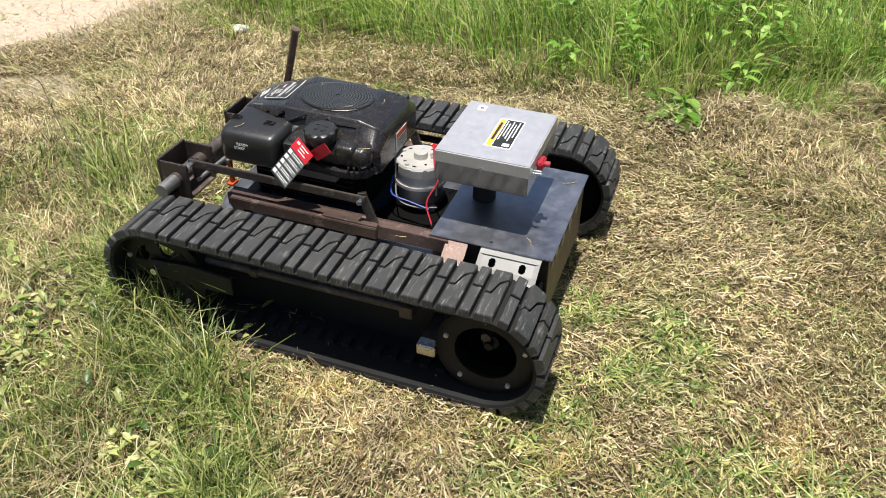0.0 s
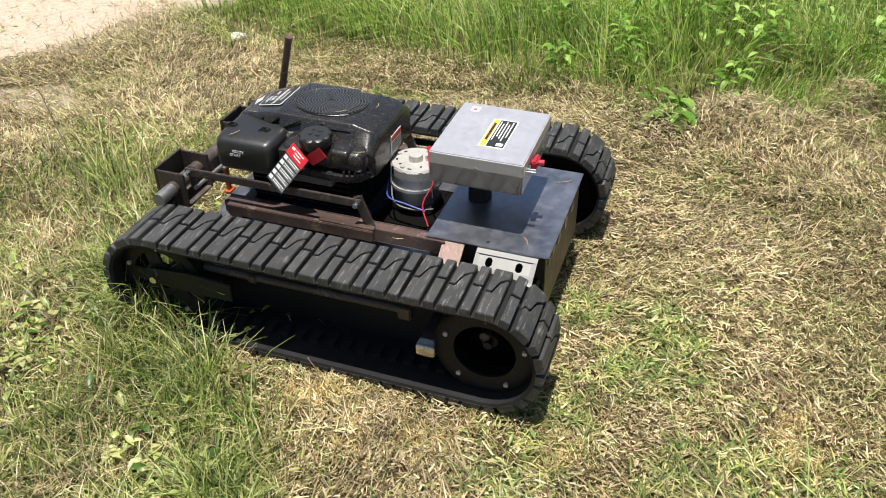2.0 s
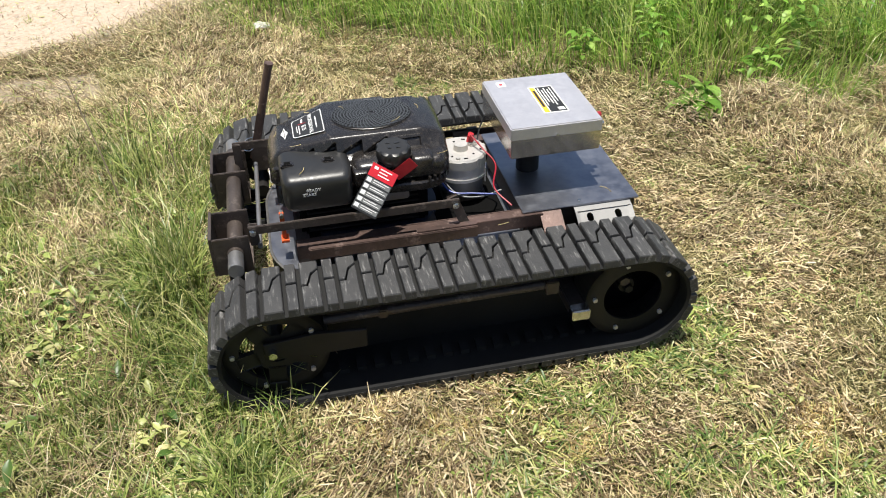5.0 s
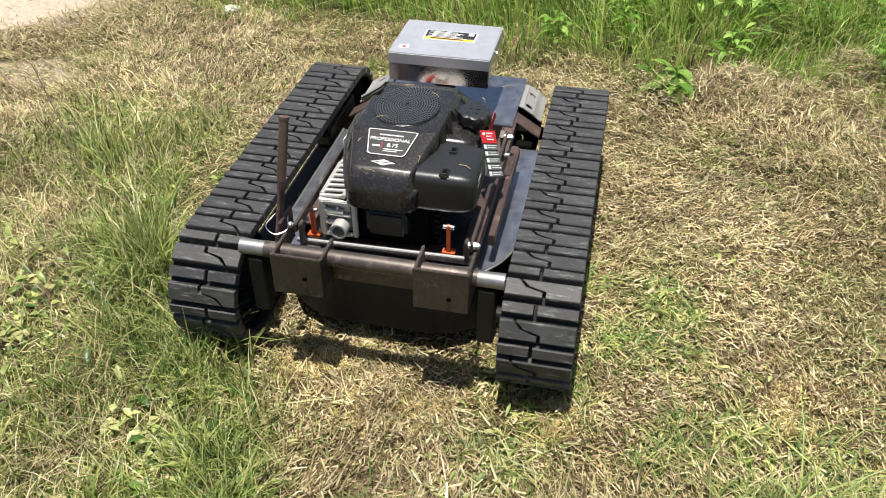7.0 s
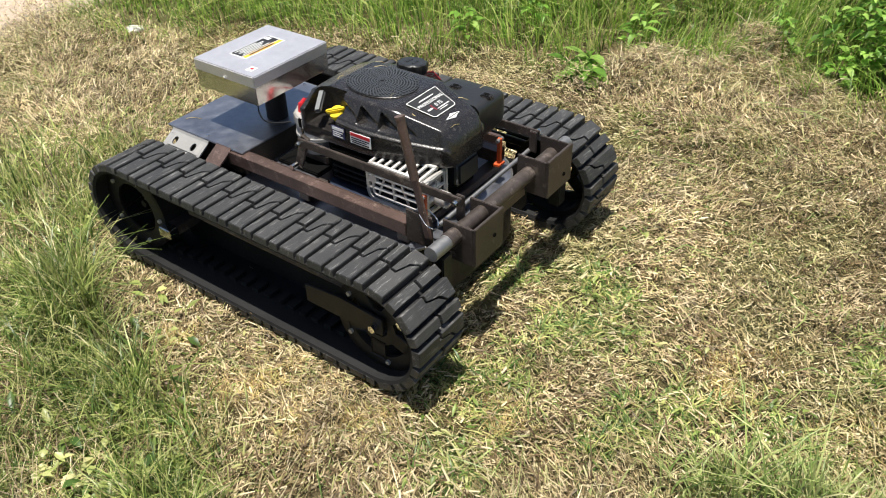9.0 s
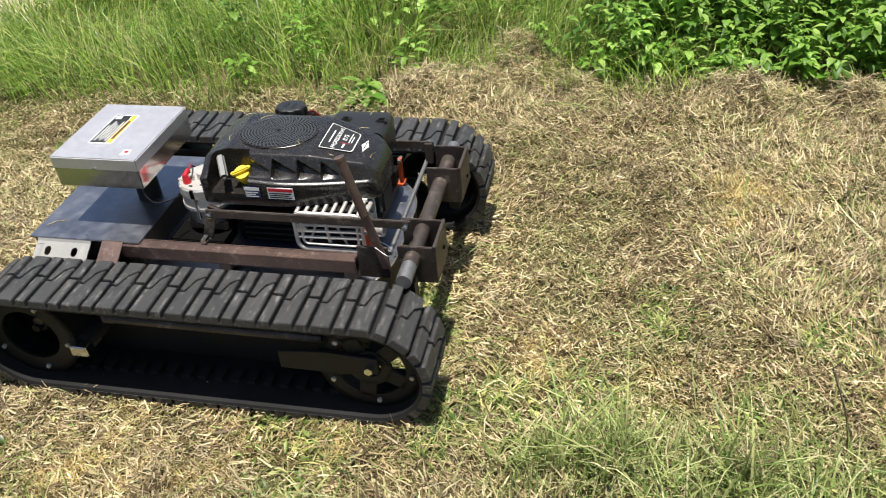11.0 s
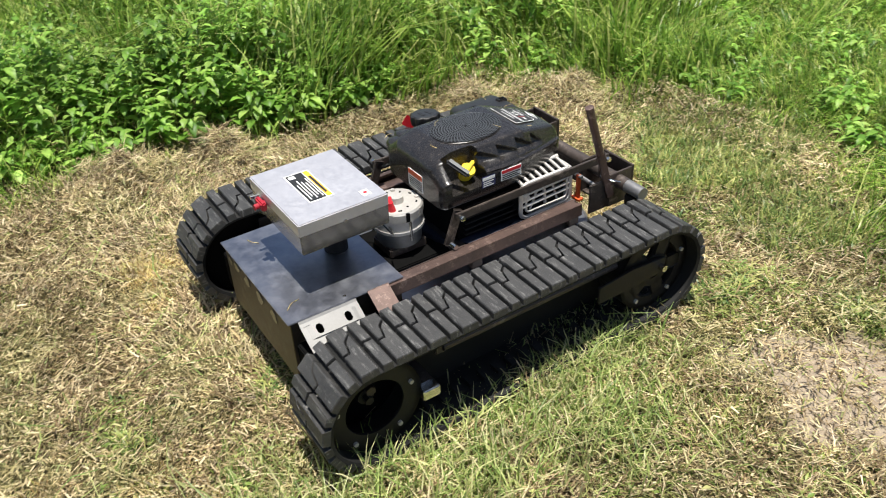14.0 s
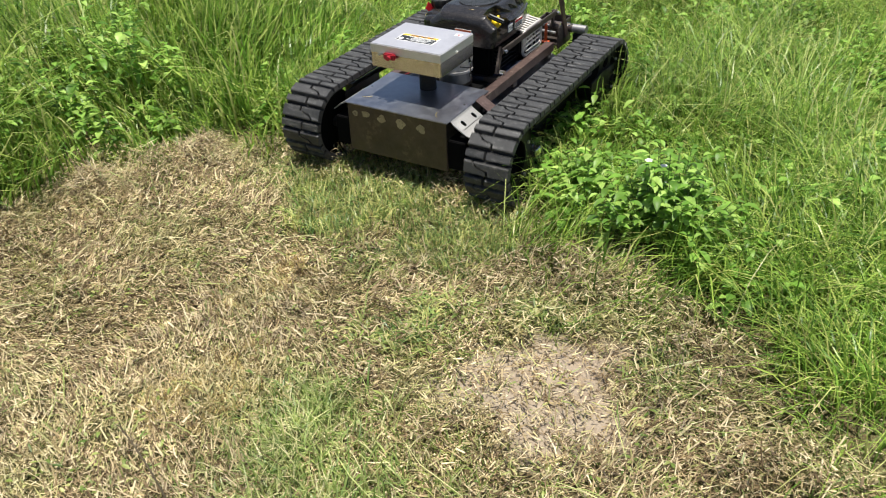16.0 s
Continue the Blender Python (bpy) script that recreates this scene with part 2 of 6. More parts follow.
def ground_build(nt, bsdf, out):
    a = noise_tex(nt, 1.3, 5)
    b = noise_tex(nt, 14, 8, 0.75)
    c = noise_tex(nt, 90, 6, 0.75)
    d = noise_tex(nt, 230, 5, 0.8)
    thatch = ramp(nt, mix_col(nt, 0.6, b.outputs[0], d.outputs[0]), [(0.40, (0.028, 0.020, 0.012)), (0.5, (0.10, 0.076, 0.040)), (0.60, (0.30, 0.235, 0.12))]).outputs[0]
    green = ramp(nt, c.outputs[0], [(0.38, (0.03, 0.038, 0.014)), (0.6, (0.20, 0.20, 0.075))]).outputs[0]
    col = mix_col(nt, ramp(nt, a.outputs[0], [(0.42, (0.1, 0.1, 0.1)), (0.6, (0.5, 0.5, 0.5))]).outputs[0], thatch, green)
    sand = ramp(nt, c.outputs[0], [(0.3, (0.40, 0.32, 0.24)), (0.7, (0.54, 0.45, 0.36))]).outputs[0]
    clods = noise_tex(nt, 45, 4, 0.7)
    sand = mix_col(nt, ramp(nt, clods.outputs[0], [(0.5, (0, 0, 0)), (0.62, (0.5, 0.5, 0.5))]).outputs[0], sand, (0.25, 0.17, 0.11))
    at = nt.nodes.new("ShaderNodeAttribute")
    at.attribute_name = "sand"
    link(nt, mix_col(nt, at.outputs["Fac"], col, sand), bsdf.inputs["Base Color"])
    bsdf.inputs["Roughness"].default_value = 0.95
    bsdf.inputs["Specular IOR Level"].default_value = 0.15
    bump(nt, c.outputs[0], 0.8, 0.01, bsdf.inputs["Normal"])


GROUND = mat("ground_soil", ground_build)


# ---- mesh helpers ----
def part(name, bm, material, parent, label="", smooth=False):
    me = bpy.data.meshes.new(name)
    bmesh.ops.recalc_face_normals(bm, faces=bm.faces)
    bm.to_mesh(me)
    bm.free()
    me.materials.append(material)
    if smooth:
        me.shade_smooth()
        me.set_sharp_from_angle(angle=radians(38))
    ob = new(name, me)
    ob.parent = parent
    if label:
        ob["label"] = label
    return ob


def bevelled(bm, verts, width, seg=2):
    if width > 0:
        vs = set(verts)
        es = [e for e in bm.edges if e.verts[0] in vs and e.verts[1] in vs]
        bmesh.ops.bevel(bm, geom=es, offset=width, segments=seg, affect="EDGES", clamp_overlap=True)


def box(bm, lo, hi, bev=0.002, seg=2, m=None):
    made = bmesh.ops.create_cube(bm, size=1)["verts"]
    c = [(a + b) / 2 for a, b in zip(lo, hi)]
    s = [abs(b - a) for a, b in zip(lo, hi)]
    for v in made:
        v.co = Vector((v.co.x * s[0] + c[0], v.co.y * s[1] + c[1], v.co.z * s[2] + c[2]))
        if m:
            v.co = m @ v.co
    bevelled(bm, made, bev, seg)
    return bm


def rod(bm, a, b, r, seg=14, r2=None):
    a, b = Vector(a), Vector(b)
    d = b - a
    m = Matrix.Translation((a + b) / 2) @ d.to_track_quat("Z", "Y").to_matrix().to_4x4()
    bmesh.ops.create_cone(bm, cap_ends=True, segments=seg, radius1=r, radius2=r if r2 is None else r2, depth=d.length, matrix=m)
    return bm


def prism(bm, poly, lo, hi, axis="z", bev=0.0):
    """A polygon raised from lo to hi along an axis."""
    def at(p, h):
        return {"z": (p[0], p[1], h), "y": (p[0], h, p[1]), "x": (h, p[0], p[1])}[axis]
    a = [bm.verts.new(at(p, lo)) for p in poly]
    b = [bm.verts.new(at(p, hi)) for p in poly]
    n = len(poly)
    bm.faces.new(a)
    bm.faces.new(b)
    for i in range(n):
        bm.faces.new((a[i], a[(i + 1) % n], b[(i + 1) % n], b[i]))
    bevelled(bm, a + b, bev, 1)
    return bm


def ring(bm, c, r_in, r_out, y0, y1, seg=40):
    """A flat ring about the y axis."""
    rows = []
    for r, y in ((r_in, y0), (r_out, y0), (r_out, y1), (r_in, y1)):
        rows.append([bm.verts.new((c[0] + r * math.cos(2 * math.pi * i / seg), y, c[1] + r * math.sin(2 * math.pi * i / seg))) for i in range(seg)])
    for k in range(4):
        a, b = rows[k], rows[(k + 1) % 4]
        for i in range(seg):
            j = (i + 1) % seg
            bm.faces.new((a[i], a[j], b[j], b[i]))
    return bm


def tube_path(bm, pts, r, seg=6):
    for a, b in zip(pts, pts[1:]):
        rod(bm, a, b, r, seg)
    return bm


def curve_pts(pts, n=16):
    """A smooth line through a few points."""
    out = []
    p = [Vector(q) for q in pts]
    p = [2 * p[0] - p[1]] + p + [2 * p[-1] - p[-2]]
    for i in range(1, len(p) - 2):
        for k in range(n):
            t = k / n
            out.append(0.5 * ((2 * p[i]) + (p[i + 1] - p[i - 1]) * t + (2 * p[i - 1] - 5 * p[i] + 4 * p[i + 1] - p[i + 2]) * t * t + (3 * p[i] - p[i - 1] - 3 * p[i + 1] + p[i + 2]) * t ** 3))
    return out + [p[-2]]


def lettering(text, size, m, material, parent, name="lettering"):
    cu = bpy.data.curves.new(name, "FONT")
    cu.body, cu.size, cu.extrude, cu.align_x, cu.align_y = text, size, 0.0004, "CENTER", "CENTER"
    tmp = bpy.data.objects.new(name, cu)
    me = bpy.data.meshes.new_from_object(tmp)
    bpy.data.objects.remove(tmp)
    me.materials.clear()
    me.materials.append(material)
    me.transform(m)
    ob = new(name, me)
    ob.parent = parent
    return ob


def frame_from(o, x, y):
    """A pose at o with its x and y axes along the given ways."""
    x = Vector(x).normalized()
    z = x.cross(Vector(y)).normalized()
    y = z.cross(x)
    m = Matrix((x, y, z)).transposed().to_4x4()
    m.translation = o
    return m


# ---- the ground ----
DRIVE = Vector((0.866, -0.5))          # the way of the last straight run
START = Vector((0.0, 0.147))
EDGE = [(-4.5, 3.2), (-2.2, 2.6), (-1.5, 2.15), (-1.1, 1.92), (-0.36, 1.66), (0.16, 1.48), (0.56, 1.27), (0.8, 1.03), (1.07, 1.1), (1.5, 1.07), (1.68, 0.72), (2.0, 0.55),
        (2.3, 0.42), (2.45, 0.16), (2.7, 0.0), (3.1, -0.3), (3.5, -0.58), (3.68, -0.95), (3.72, -1.5), (3.42, -2.15), (2.85, -2.33), (2.65, -2.62), (2.3, -2.8), (1.95, -2.92), (1.6, -3.0), (0.5, -3.6)]


# clumps left standing: x, y, spread, height, blades
CLUMPS = [(0.66, -0.93, 0.05, 0.14, 120), (0.70, -0.96, 0.02, 0.33, 50), (0.80, -1.02, 0.025, 0.36, 60), (0.80, -1.02, 0.08, 0.13, 200), (0.92, -1.11, 0.07, 0.16, 180), (1.04, -1.16, 0.03, 0.32, 60),
          (1.05, -1.18, 0.08, 0.14, 200), (1.17, -1.30, 0.08, 0.16, 220), (1.34, -1.41, 0.08, 0.17, 240), (1.48, -1.55, 0.08, 0.15, 260), (1.69, -1.66, 0.08, 0.15, 260), (1.64, -1.46, 0.09, 0.13, 280),
          (1.86, -1.55, 0.09, 0.13, 260), (2.02, -1.63, 0.08, 0.13, 240), (0.72, -1.07, 0.09, 0.12, 160), (0.90, -0.97, 0.05, 0.15, 90), (1.22, -1.03, 0.06, 0.10, 120),
          (1.67, -1.78, 0.08, 0.14, 240), (0.98, -1.30, 0.10, 0.12, 200), (1.9, -1.8, 0.1, 0.11, 220), (1.86, -1.58, 0.07, 0.13, 320), (1.98, -1.60, 0.06, 0.14, 340), (2.1, -1.64, 0.05, 0.12, 220)]


def edge_distance(x, y):
    """Signed distance to the edge of the uncut growth; positive inside it."""
    best = np.full(x.shape, 1e9)
    side = np.zeros(x.shape)
    for (ax, ay), (bx, by) in zip(EDGE, EDGE[1:]):
        dx, dy = bx - ax, by - ay
        t = np.clip(((x - ax) * dx + (y - ay) * dy) / (dx * dx + dy * dy), 0, 1)
        d = np.hypot(x - ax - t * dx, y - ay - t * dy)
        s = dx * (y - ay) - dy * (x - ax)
        near = d < best
        best = np.where(near, d, best)
        side = np.where(near, np.sign(s), side)
    return best * side


def corridor(x, y):
    """1 where the mower passes on its straight run."""
    rx, ry = x - START.x, y - START.y
    along = rx * DRIVE.x + ry * DRIVE.y
    across = DRIVE.x * ry - DRIVE.y * rx
    return (np.abs(across) < 0.53) & (along > -0.6) & (along < 5.3)


def turning(x, y):
    return np.hypot(x - 0.0, y - 0.3) < 1.05


def driven(x, y):
    return corridor(x, y) | turning(x, y)


def road(x, y):
    """Sandy track: 1 inside."""
    d = (x + 1.84) * -0.72 + (y - 1.88) * 0.69
    w = 0.07 * np.sin(5 * x + 3 * y) + 0.04 * np.sin(13 * x - 7 * y)
    return np.clip((d + w + 0.02) / 0.16, 0, 1)


def bare(x, y):
    a = np.hypot((x - 2.13) / 0.24, (y + 2.27) / 0.27)
    b = np.hypot((x + 1.95) / 0.30, (y - 1.22) / 0.15)
    w = 0.18 * np.sin(17 * x + 5 * y) + 0.12 * np.sin(31 * y - 9 * x)
    return np.clip((1.12 - np.minimum(a, b) + w) / 0.35, 0, 1)


def lumps(x, y):
    return 0.006 * np.sin(3.1 * x + 1.3) * np.sin(2.7 * y) + 0.004 * np.sin(9 * x + 4 * y) + 0.005 * np.sin(17 * x - 6 * y + 2 * np.sin(7 * y)) * np.sin(15 * y + 2 * np.sin(8 * x)) - 0.010


def make_ground():
    fine = np.arange(-3.0, 6.6, 0.06)
    xs = np.concatenate([[-900, -200, -60, -20, -8, -4.5], fine, [8, 12, 25, 70, 250, 900]])
    fine = np.arange(-5.0, 4.6, 0.06)
    ys = np.concatenate([[-900, -200, -60, -20, -8], fine, [6, 9, 20, 60, 250, 900]])
    X, Y = np.meshgrid(xs, ys)
    Z = lumps(X, Y)
    nx, ny = len(xs), len(ys)
    i = np.arange(nx * ny).reshape(ny, nx)
    quads = np.stack([i[:-1, :-1], i[:-1, 1:], i[1:, 1:], i[1:, :-1]], -1).reshape(-1, 4)
    ob = quad_mesh("ground", np.stack([X, Y, Z], -1).reshape(-1, 3), quads, GROUND)
    s = np.maximum(road(X, Y) * (X < 0) * (Y > 0), 0.62 * bare(X, Y)).ravel().astype(np.float32)
    at = ob.data.attributes.new("sand", "FLOAT", "POINT")
    at.data.foreach_set("value", s)
    ob.data.shade_smooth()
    return tagged(ob, "dry soil with cut grass thatch and sandy patches", "ground", kind="structure")


def quad_mesh(name, verts, quads, material):
    me = bpy.data.meshes.new(name)
    me.vertices.add(len(verts))
    me.vertices.foreach_set("co", np.asarray(verts, np.float32).ravel())
    me.loops.add(quads.size)
    me.loops.foreach_set("vertex_index", quads.astype(np.int32).ravel())
    me.polygons.add(len(quads))
    me.polygons.foreach_set("loop_start", np.arange(0, quads.size, 4, dtype=np.int32))
    me.update(calc_edges=True)
    me.materials.append(material)
    return new(name, me)


rng = np.random.default_rng(7)


def scatter(n, lo, hi, keep):
    x = rng.uniform(lo[0], hi[0], n)
    y = rng.uniform(lo[1], hi[1], n)
    k = rng.random(n) < keep(x, y)
    return x[k], y[k]


def seen_area(x, y):
    """The stretch of ground that comes into view from the stand of the camera."""
    dx, dy = x - 0.15, y + 2.05
    d = np.hypot(dx, dy)
    a = np.degrees(np.arctan2(dx, dy))
    return (d > 0.8) & (d < 7.2) & (a > -50) & (a < 128)


def blades(name, x, y, z, h, w, lean, az, material, seg=2, curl=1.6, twist=0.0):
    """Upright grass blades, each a bent tapering strip."""
    n = len(x)
    s = np.linspace(0, 1, seg + 1)
    out = lean[:, None] * h[:, None] * s[None] ** curl
    up = h[:, None] * s[None] * np.clip(1 - 0.45 * lean[:, None] * s[None] ** curl, 0.1, 1)
    wd = w[:, None] * (1 - 0.88 * s[None] ** 1.4) * 0.5
    ta = az + math.pi / 2 + rng.uniform(-0.7, 0.7, n) + twist
    px, py = x[:, None] + np.cos(az)[:, None] * out, y[:, None] + np.sin(az)[:, None] * out
    pz = z[:, None] + up
    wx, wy = np.cos(ta)[:, None] * wd, np.sin(ta)[:, None] * wd
    v = np.stack([np.stack([px - wx, py - wy, pz], -1), np.stack([px + wx, py + wy, pz], -1)], 2).reshape(-1, 3)
    b = np.arange(n)[:, None, None] * (2 * (seg + 1)) + np.arange(seg)[None, :, None] * 2
    q = (b + np.array([0, 1, 3, 2])).reshape(-1, 4)
    return quad_mesh(name, v, q, material)


def clippings(name, x, y, z, length, w, slope, az, material):
    """Cut blades that lie about, each a strip bent in its middle."""
    n = len(x)
    bend = az + rng.normal(0, 0.45, n)
    p0 = np.stack([x, y, z], -1)
    h = length * 0.5
    p1 = p0 + np.stack([np.cos(az) * h, np.sin(az) * h, slope * h + 0.004], -1)
    p2 = p1 + np.stack([np.cos(bend) * h, np.sin(bend) * h, (slope - rng.uniform(0, 0.7, n)) * h], -1)
    p2[:, 2] = np.maximum(p2[:, 2], 0.001)
    tilt = rng.uniform(-0.8, 0.8, n)
    side = np.stack([-np.sin(az) * np.cos(tilt), np.cos(az) * np.cos(tilt), np.sin(tilt)], -1) * (w * 0.5)[:, None]
    v = np.stack([p0 - side * 0.7, p0 + side * 0.7, p1 - side, p1 + side, p2 - side * 0.35, p2 + side * 0.35], 1).reshape(-1, 3)
    b = np.arange(n)[:, None, None] * 6 + np.array([0, 2])[None, :, None]
    return quad_mesh(name, v, (b + np.array([0, 1, 3, 2])).reshape(-1, 4), material)


def chips(name, x, y, z, length, w, slope, az, material):
    """Short cut bits of blade, each a tapering sliver."""
    n = len(x)
    p0 = np.stack([x, y, z], -1)
    p1 = p0 + np.stack([np.cos(az), np.sin(az), slope], -1) * length[:, None]
    p1[:, 2] = np.maximum(p1[:, 2], 0.001)
    tilt = rng.uniform(-0.9, 0.9, n)
    side = np.stack([-np.sin(az) * np.cos(tilt), np.cos(az) * np.cos(tilt), np.sin(tilt)], -1) * (w * 0.5)[:, None]
    end = rng.uniform(0.1, 0.8, n)[:, None]
    v = np.stack([p0 - side, p0 + side, p1 + side * end, p1 - side * end], 1).reshape(-1, 3)
    return quad_mesh(name, v, np.arange(n * 4).reshape(-1, 4), material)


def patches(x, y, f=1.0, ph=0.0):
    return 0.5 + 0.25 * np.sin(3.3 * f * x + 1.7 * f * y + ph) + 0.25 * np.sin(-2.1 * f * x + 4.4 * f * y + 2 * ph + 1) * np.cos(1.3 * f * x)


def mottle(x, y, f=1.0, ph=0.0):
    """Uneven patches, 0 to 1, at a third of a metre and finer."""
    v = np.zeros(np.shape(x))
    for k, (a, w) in enumerate(((0.3, 7.0), (1.4, 9.0), (2.5, 6.0), (0.9, 17.0), (2.0, 21.0), (2.9, 14.0))):
        u = x * math.cos(a) + y * math.sin(a)
        q = -x * math.sin(a) + y * math.cos(a)
        v = v + (1.0 if k < 3 else 0.6) * np.sin(w * f * u + ph * (k + 1) + 1.3 * np.sin(w * f * 0.6 * q + k))
    return np.clip(0.5 + v * 0.2, 0, 1)


# patches of the mown ground: x, y, radius
GREEN_SPOTS = [(0.34, -0.12, 0.12), (0.53, -0.42, 0.16), (0.30, -0.54, 0.11), (0.60, -0.72, 0.15), (0.12, -0.74, 0.13), (0.14, -0.50, 0.07), (0.62, -0.26, 0.11), (0.88, -0.80, 0.12), (1.55, -0.9, 0.12),
               (1.2, -0.62, 0.10), (1.99, -1.55, 0.15), (2.44, -2.36, 0.13), (2.45, -1.95, 0.16), (2.9, -2.1, 0.22), (3.3, -1.7, 0.28), (2.85, -1.75, 0.14), (3.45, -1.4, 0.18), (-1.3, 0.9, 0.12), (-0.3, 1.25, 0.12), (2.2, -2.62, 0.12)]
YELLOW_SPOTS = [(-0.58, -0.38, 0.13), (-0.34, -0.52, 0.17), (-0.12, -0.62, 0.15), (-0.5, -0.62, 0.10), (0.22, -0.66, 0.09), (0.86, -0.62, 0.12), (1.05, -0.85, 0.12), (2.2, -1.35, 0.2), (2.65, -1.45, 0.18), (1.75, -0.2, 0.16)]
BROWN_SPOTS = [(0.40, -0.36, 0.10), (0.69, -0.58, 0.10), (0.95, -0.2, 0.12), (-1.2, 1.5, 0.2), (-0.75, 1.35, 0.2), (2.55, -1.05, 0.16), (2.75, -1.75, 0.14), (2.35, -1.6, 0.12), (-0.15, -0.80, 0.09)]


def spots_of(x, y, where):
    """1 inside the listed patches, with ragged edges."""
    v = np.zeros(np.shape(x))
    rag = 0.9 * (mottle(x, y, 2.2, 0.7) - 0.5)
    for px, py, r in where:
        v = np.maximum(v, np.clip((1.1 - np.hypot(x - px, y - py) / r + rag) / 0.45, 0, 1))
    return v


def clods(x, y):
    """Matted tufts of cuttings, in metres, a hand's width across."""
    return 0.065 * np.clip(mottle(x, y, 3.0, 4.1) - 0.40, 0, 1) * np.where(turning(x, y), 0.4, 0.85) * (1 - bare(x, y))


def left_green(x, y):
    """The greener uncut patch beside the first stand of the mower."""
    d = np.minimum(-0.62 - x, 0.95 - y + 0.2 * np.sin(4 * x)) - 0.25 * np.clip(y + 0.25, 0, 1) + 0.25 * (mottle(x, y, 0.8, 1.0) - 0.5)
    return np.clip(d / 0.45 + 0.5, 0, 1)


def tufted(cx, cy, k, r):
    """Places and headings of k blades that spread from each root."""
    n = len(cx) * k
    az, rad = rng.uniform(0, 6.283, n), np.abs(rng.normal(0, r, n))
    return np.repeat(cx, k) + rad * np.cos(az), np.repeat(cy, k) + rad * np.sin(az), az


def grow():
    U = rng.uniform
    # cut straw over the mown ground
    def keep(x, y):
        e = edge_distance(x, y)
        return seen_area(x, y) * np.clip(0.5 - e / 0.3, 0.06, 1) * (1 - 0.97 * road(x, y) * (x < 0) * (y > 0)) * (1 - 0.66 * bare(x, y)) * (1 - 0.72 * left_green(x, y)) * (1 - 0.5 * spots_of(x, y, GREEN_SPOTS)) * np.clip(0.42 + 1.1 * mottle(x, y, 4.3, 0.2), 0.60, 1)
    for count, long in ((1680000, False), (112000, True)):
        x, y = scatter(count, (-3, -4.2), (5.5, 3.2), keep)
        n = len(x)
        e = edge_distance(x, y)
        heap = np.clip(1 - np.abs(e + 0.06) / 0.28, 0, 1) * np.clip(mottle(x, y, 0.7, 1.1) * 2.4 - 0.6, 0.05, 1)
        wind = 6.0 * mottle(x, y, 0.35, 0.5) + rng.normal(0, 1.0, n)
        tuft = np.clip(np.sin(23 * x + 4 * np.sin(9 * y)) * np.sin(19 * y + 3 * np.sin(11 * x)), 0, 1)
        z = lumps(x, y) + U(0.0, 0.012, n) + tuft * U(0, 0.022, n) + 0.6 * clods(x, y) * U(0.2, 1.0, n) + np.clip(mottle(x, y, 1.1, 3.3) - 0.45, 0, 1) * U(0, 0.09, n) * np.where(driven(x, y), 0.12, 1.0) + heap * U(0, 0.10, n)
        if long:
            ob = clippings("long_straw", x, y, z, (0.024 + 0.065 * U(0, 1, n) ** 2.2) * np.where(corridor(x, y), 0.7, 1.0), U(0.0015, 0.0040, n), rng.normal(0.12, 0.45, n) * np.where(turning(x, y), 0.45, 1.0), wind + U(-1, 1, n), STRAW)
            tagged(ob, "long bent dry stalks lying in the cut straw", "straw", kind="stuff")
        else:
            ob = chips("cut_straw", x, y, z, (0.007 + 0.032 * U(0, 1, n) ** 1.6) * (1 - 0.25 * spots_of(x, y, BROWN_SPOTS)), 0.0016 + 0.0048 * U(0, 1, n) ** 1.8, rng.normal(0.2, 0.6, n) * np.where(turning(x, y), 0.5, 1.0), wind, STRAW)
            tagged(ob, "pale dry grass clippings lying over the mown ground", "straw", kind="stuff")
    # cut stubble that still stands
    cx, cy = scatter(21000, (-3, -4.2), (5.5, 3.2), keep)
    x, y, az = tufted(cx, cy, 9, 0.012)
    n = len(x)
    size = np.repeat(U(0.5, 1.5, len(cx)), 9)
    tagged(blades("stubble", x, y, lumps(x, y) - 0.004, size * U(0.016, 0.045, n) * np.where(driven(x, y), 0.65, 1.0), U(0.0026, 0.0062, n), U(0.3, 1.5, n), az, STRAW),
           "short standing straw stubble", "stubble", kind="stuff")
    # short living grass between the clippings
    def keep2(x, y):
        e = edge_distance(x, y)
        g = np.clip(mottle(x, y) * 2.4 - 1.1, 0.04, 1)
        near = np.clip((-0.35 - y - 0.15 * x) / 0.5, 0, 1) * np.clip(mottle(x, y, 1.3, 2.0) * 2 - 0.4, 0.1, 1)
        g = np.maximum(g * 0.7, near * 0.55)
        g = np.maximum(g, spots_of(x, y, GREEN_SPOTS)) * (1 - 0.9 * spots_of(x, y, BROWN_SPOTS)) * (1 - 0.75 * spots_of(x, y, YELLOW_SPOTS))
        g = np.maximum(g, np.clip((x - 1.5) / 0.8, 0, 1) * (0.34 + 0.36 * np.clip((-1.5 - y) / 0.5, 0, 1)))
        g = np.maximum(g, 0.95 * left_green(x, y) * np.clip(mottle(x, y, 1.2, 3.0) * 2, 0.3, 1))
        return seen_area(x, y) * (e < 0.1) * g * (1 - 0.96 * road(x, y) * (x < 0) * (y > 0)) * (1 - 0.93 * bare(x, y))
    cx, cy = scatter(33000, (-3, -4.2), (5.2, 3.2), keep2)
    x, y, az = tufted(cx, cy, 8, 0.011)
    n = len(x)
    h = (U(0.014, 0.05, n) + 0.035 * left_green(x, y) * U(0, 1, n)) * np.where(driven(x, y), 0.65, 1.0)
    tagged(blades("mown_grass", x, y, lumps(x, y) - 0.004, h, U(0.003, 0.0065, n), U(0.2, 1.3, n), az, SHORT),
           "short mown yellow-green grass blades", "grass", kind="stuff")
    cx, cy = scatter(15000, (-3, -4.2), (5.2, 3.2), keep2)
    k = 13
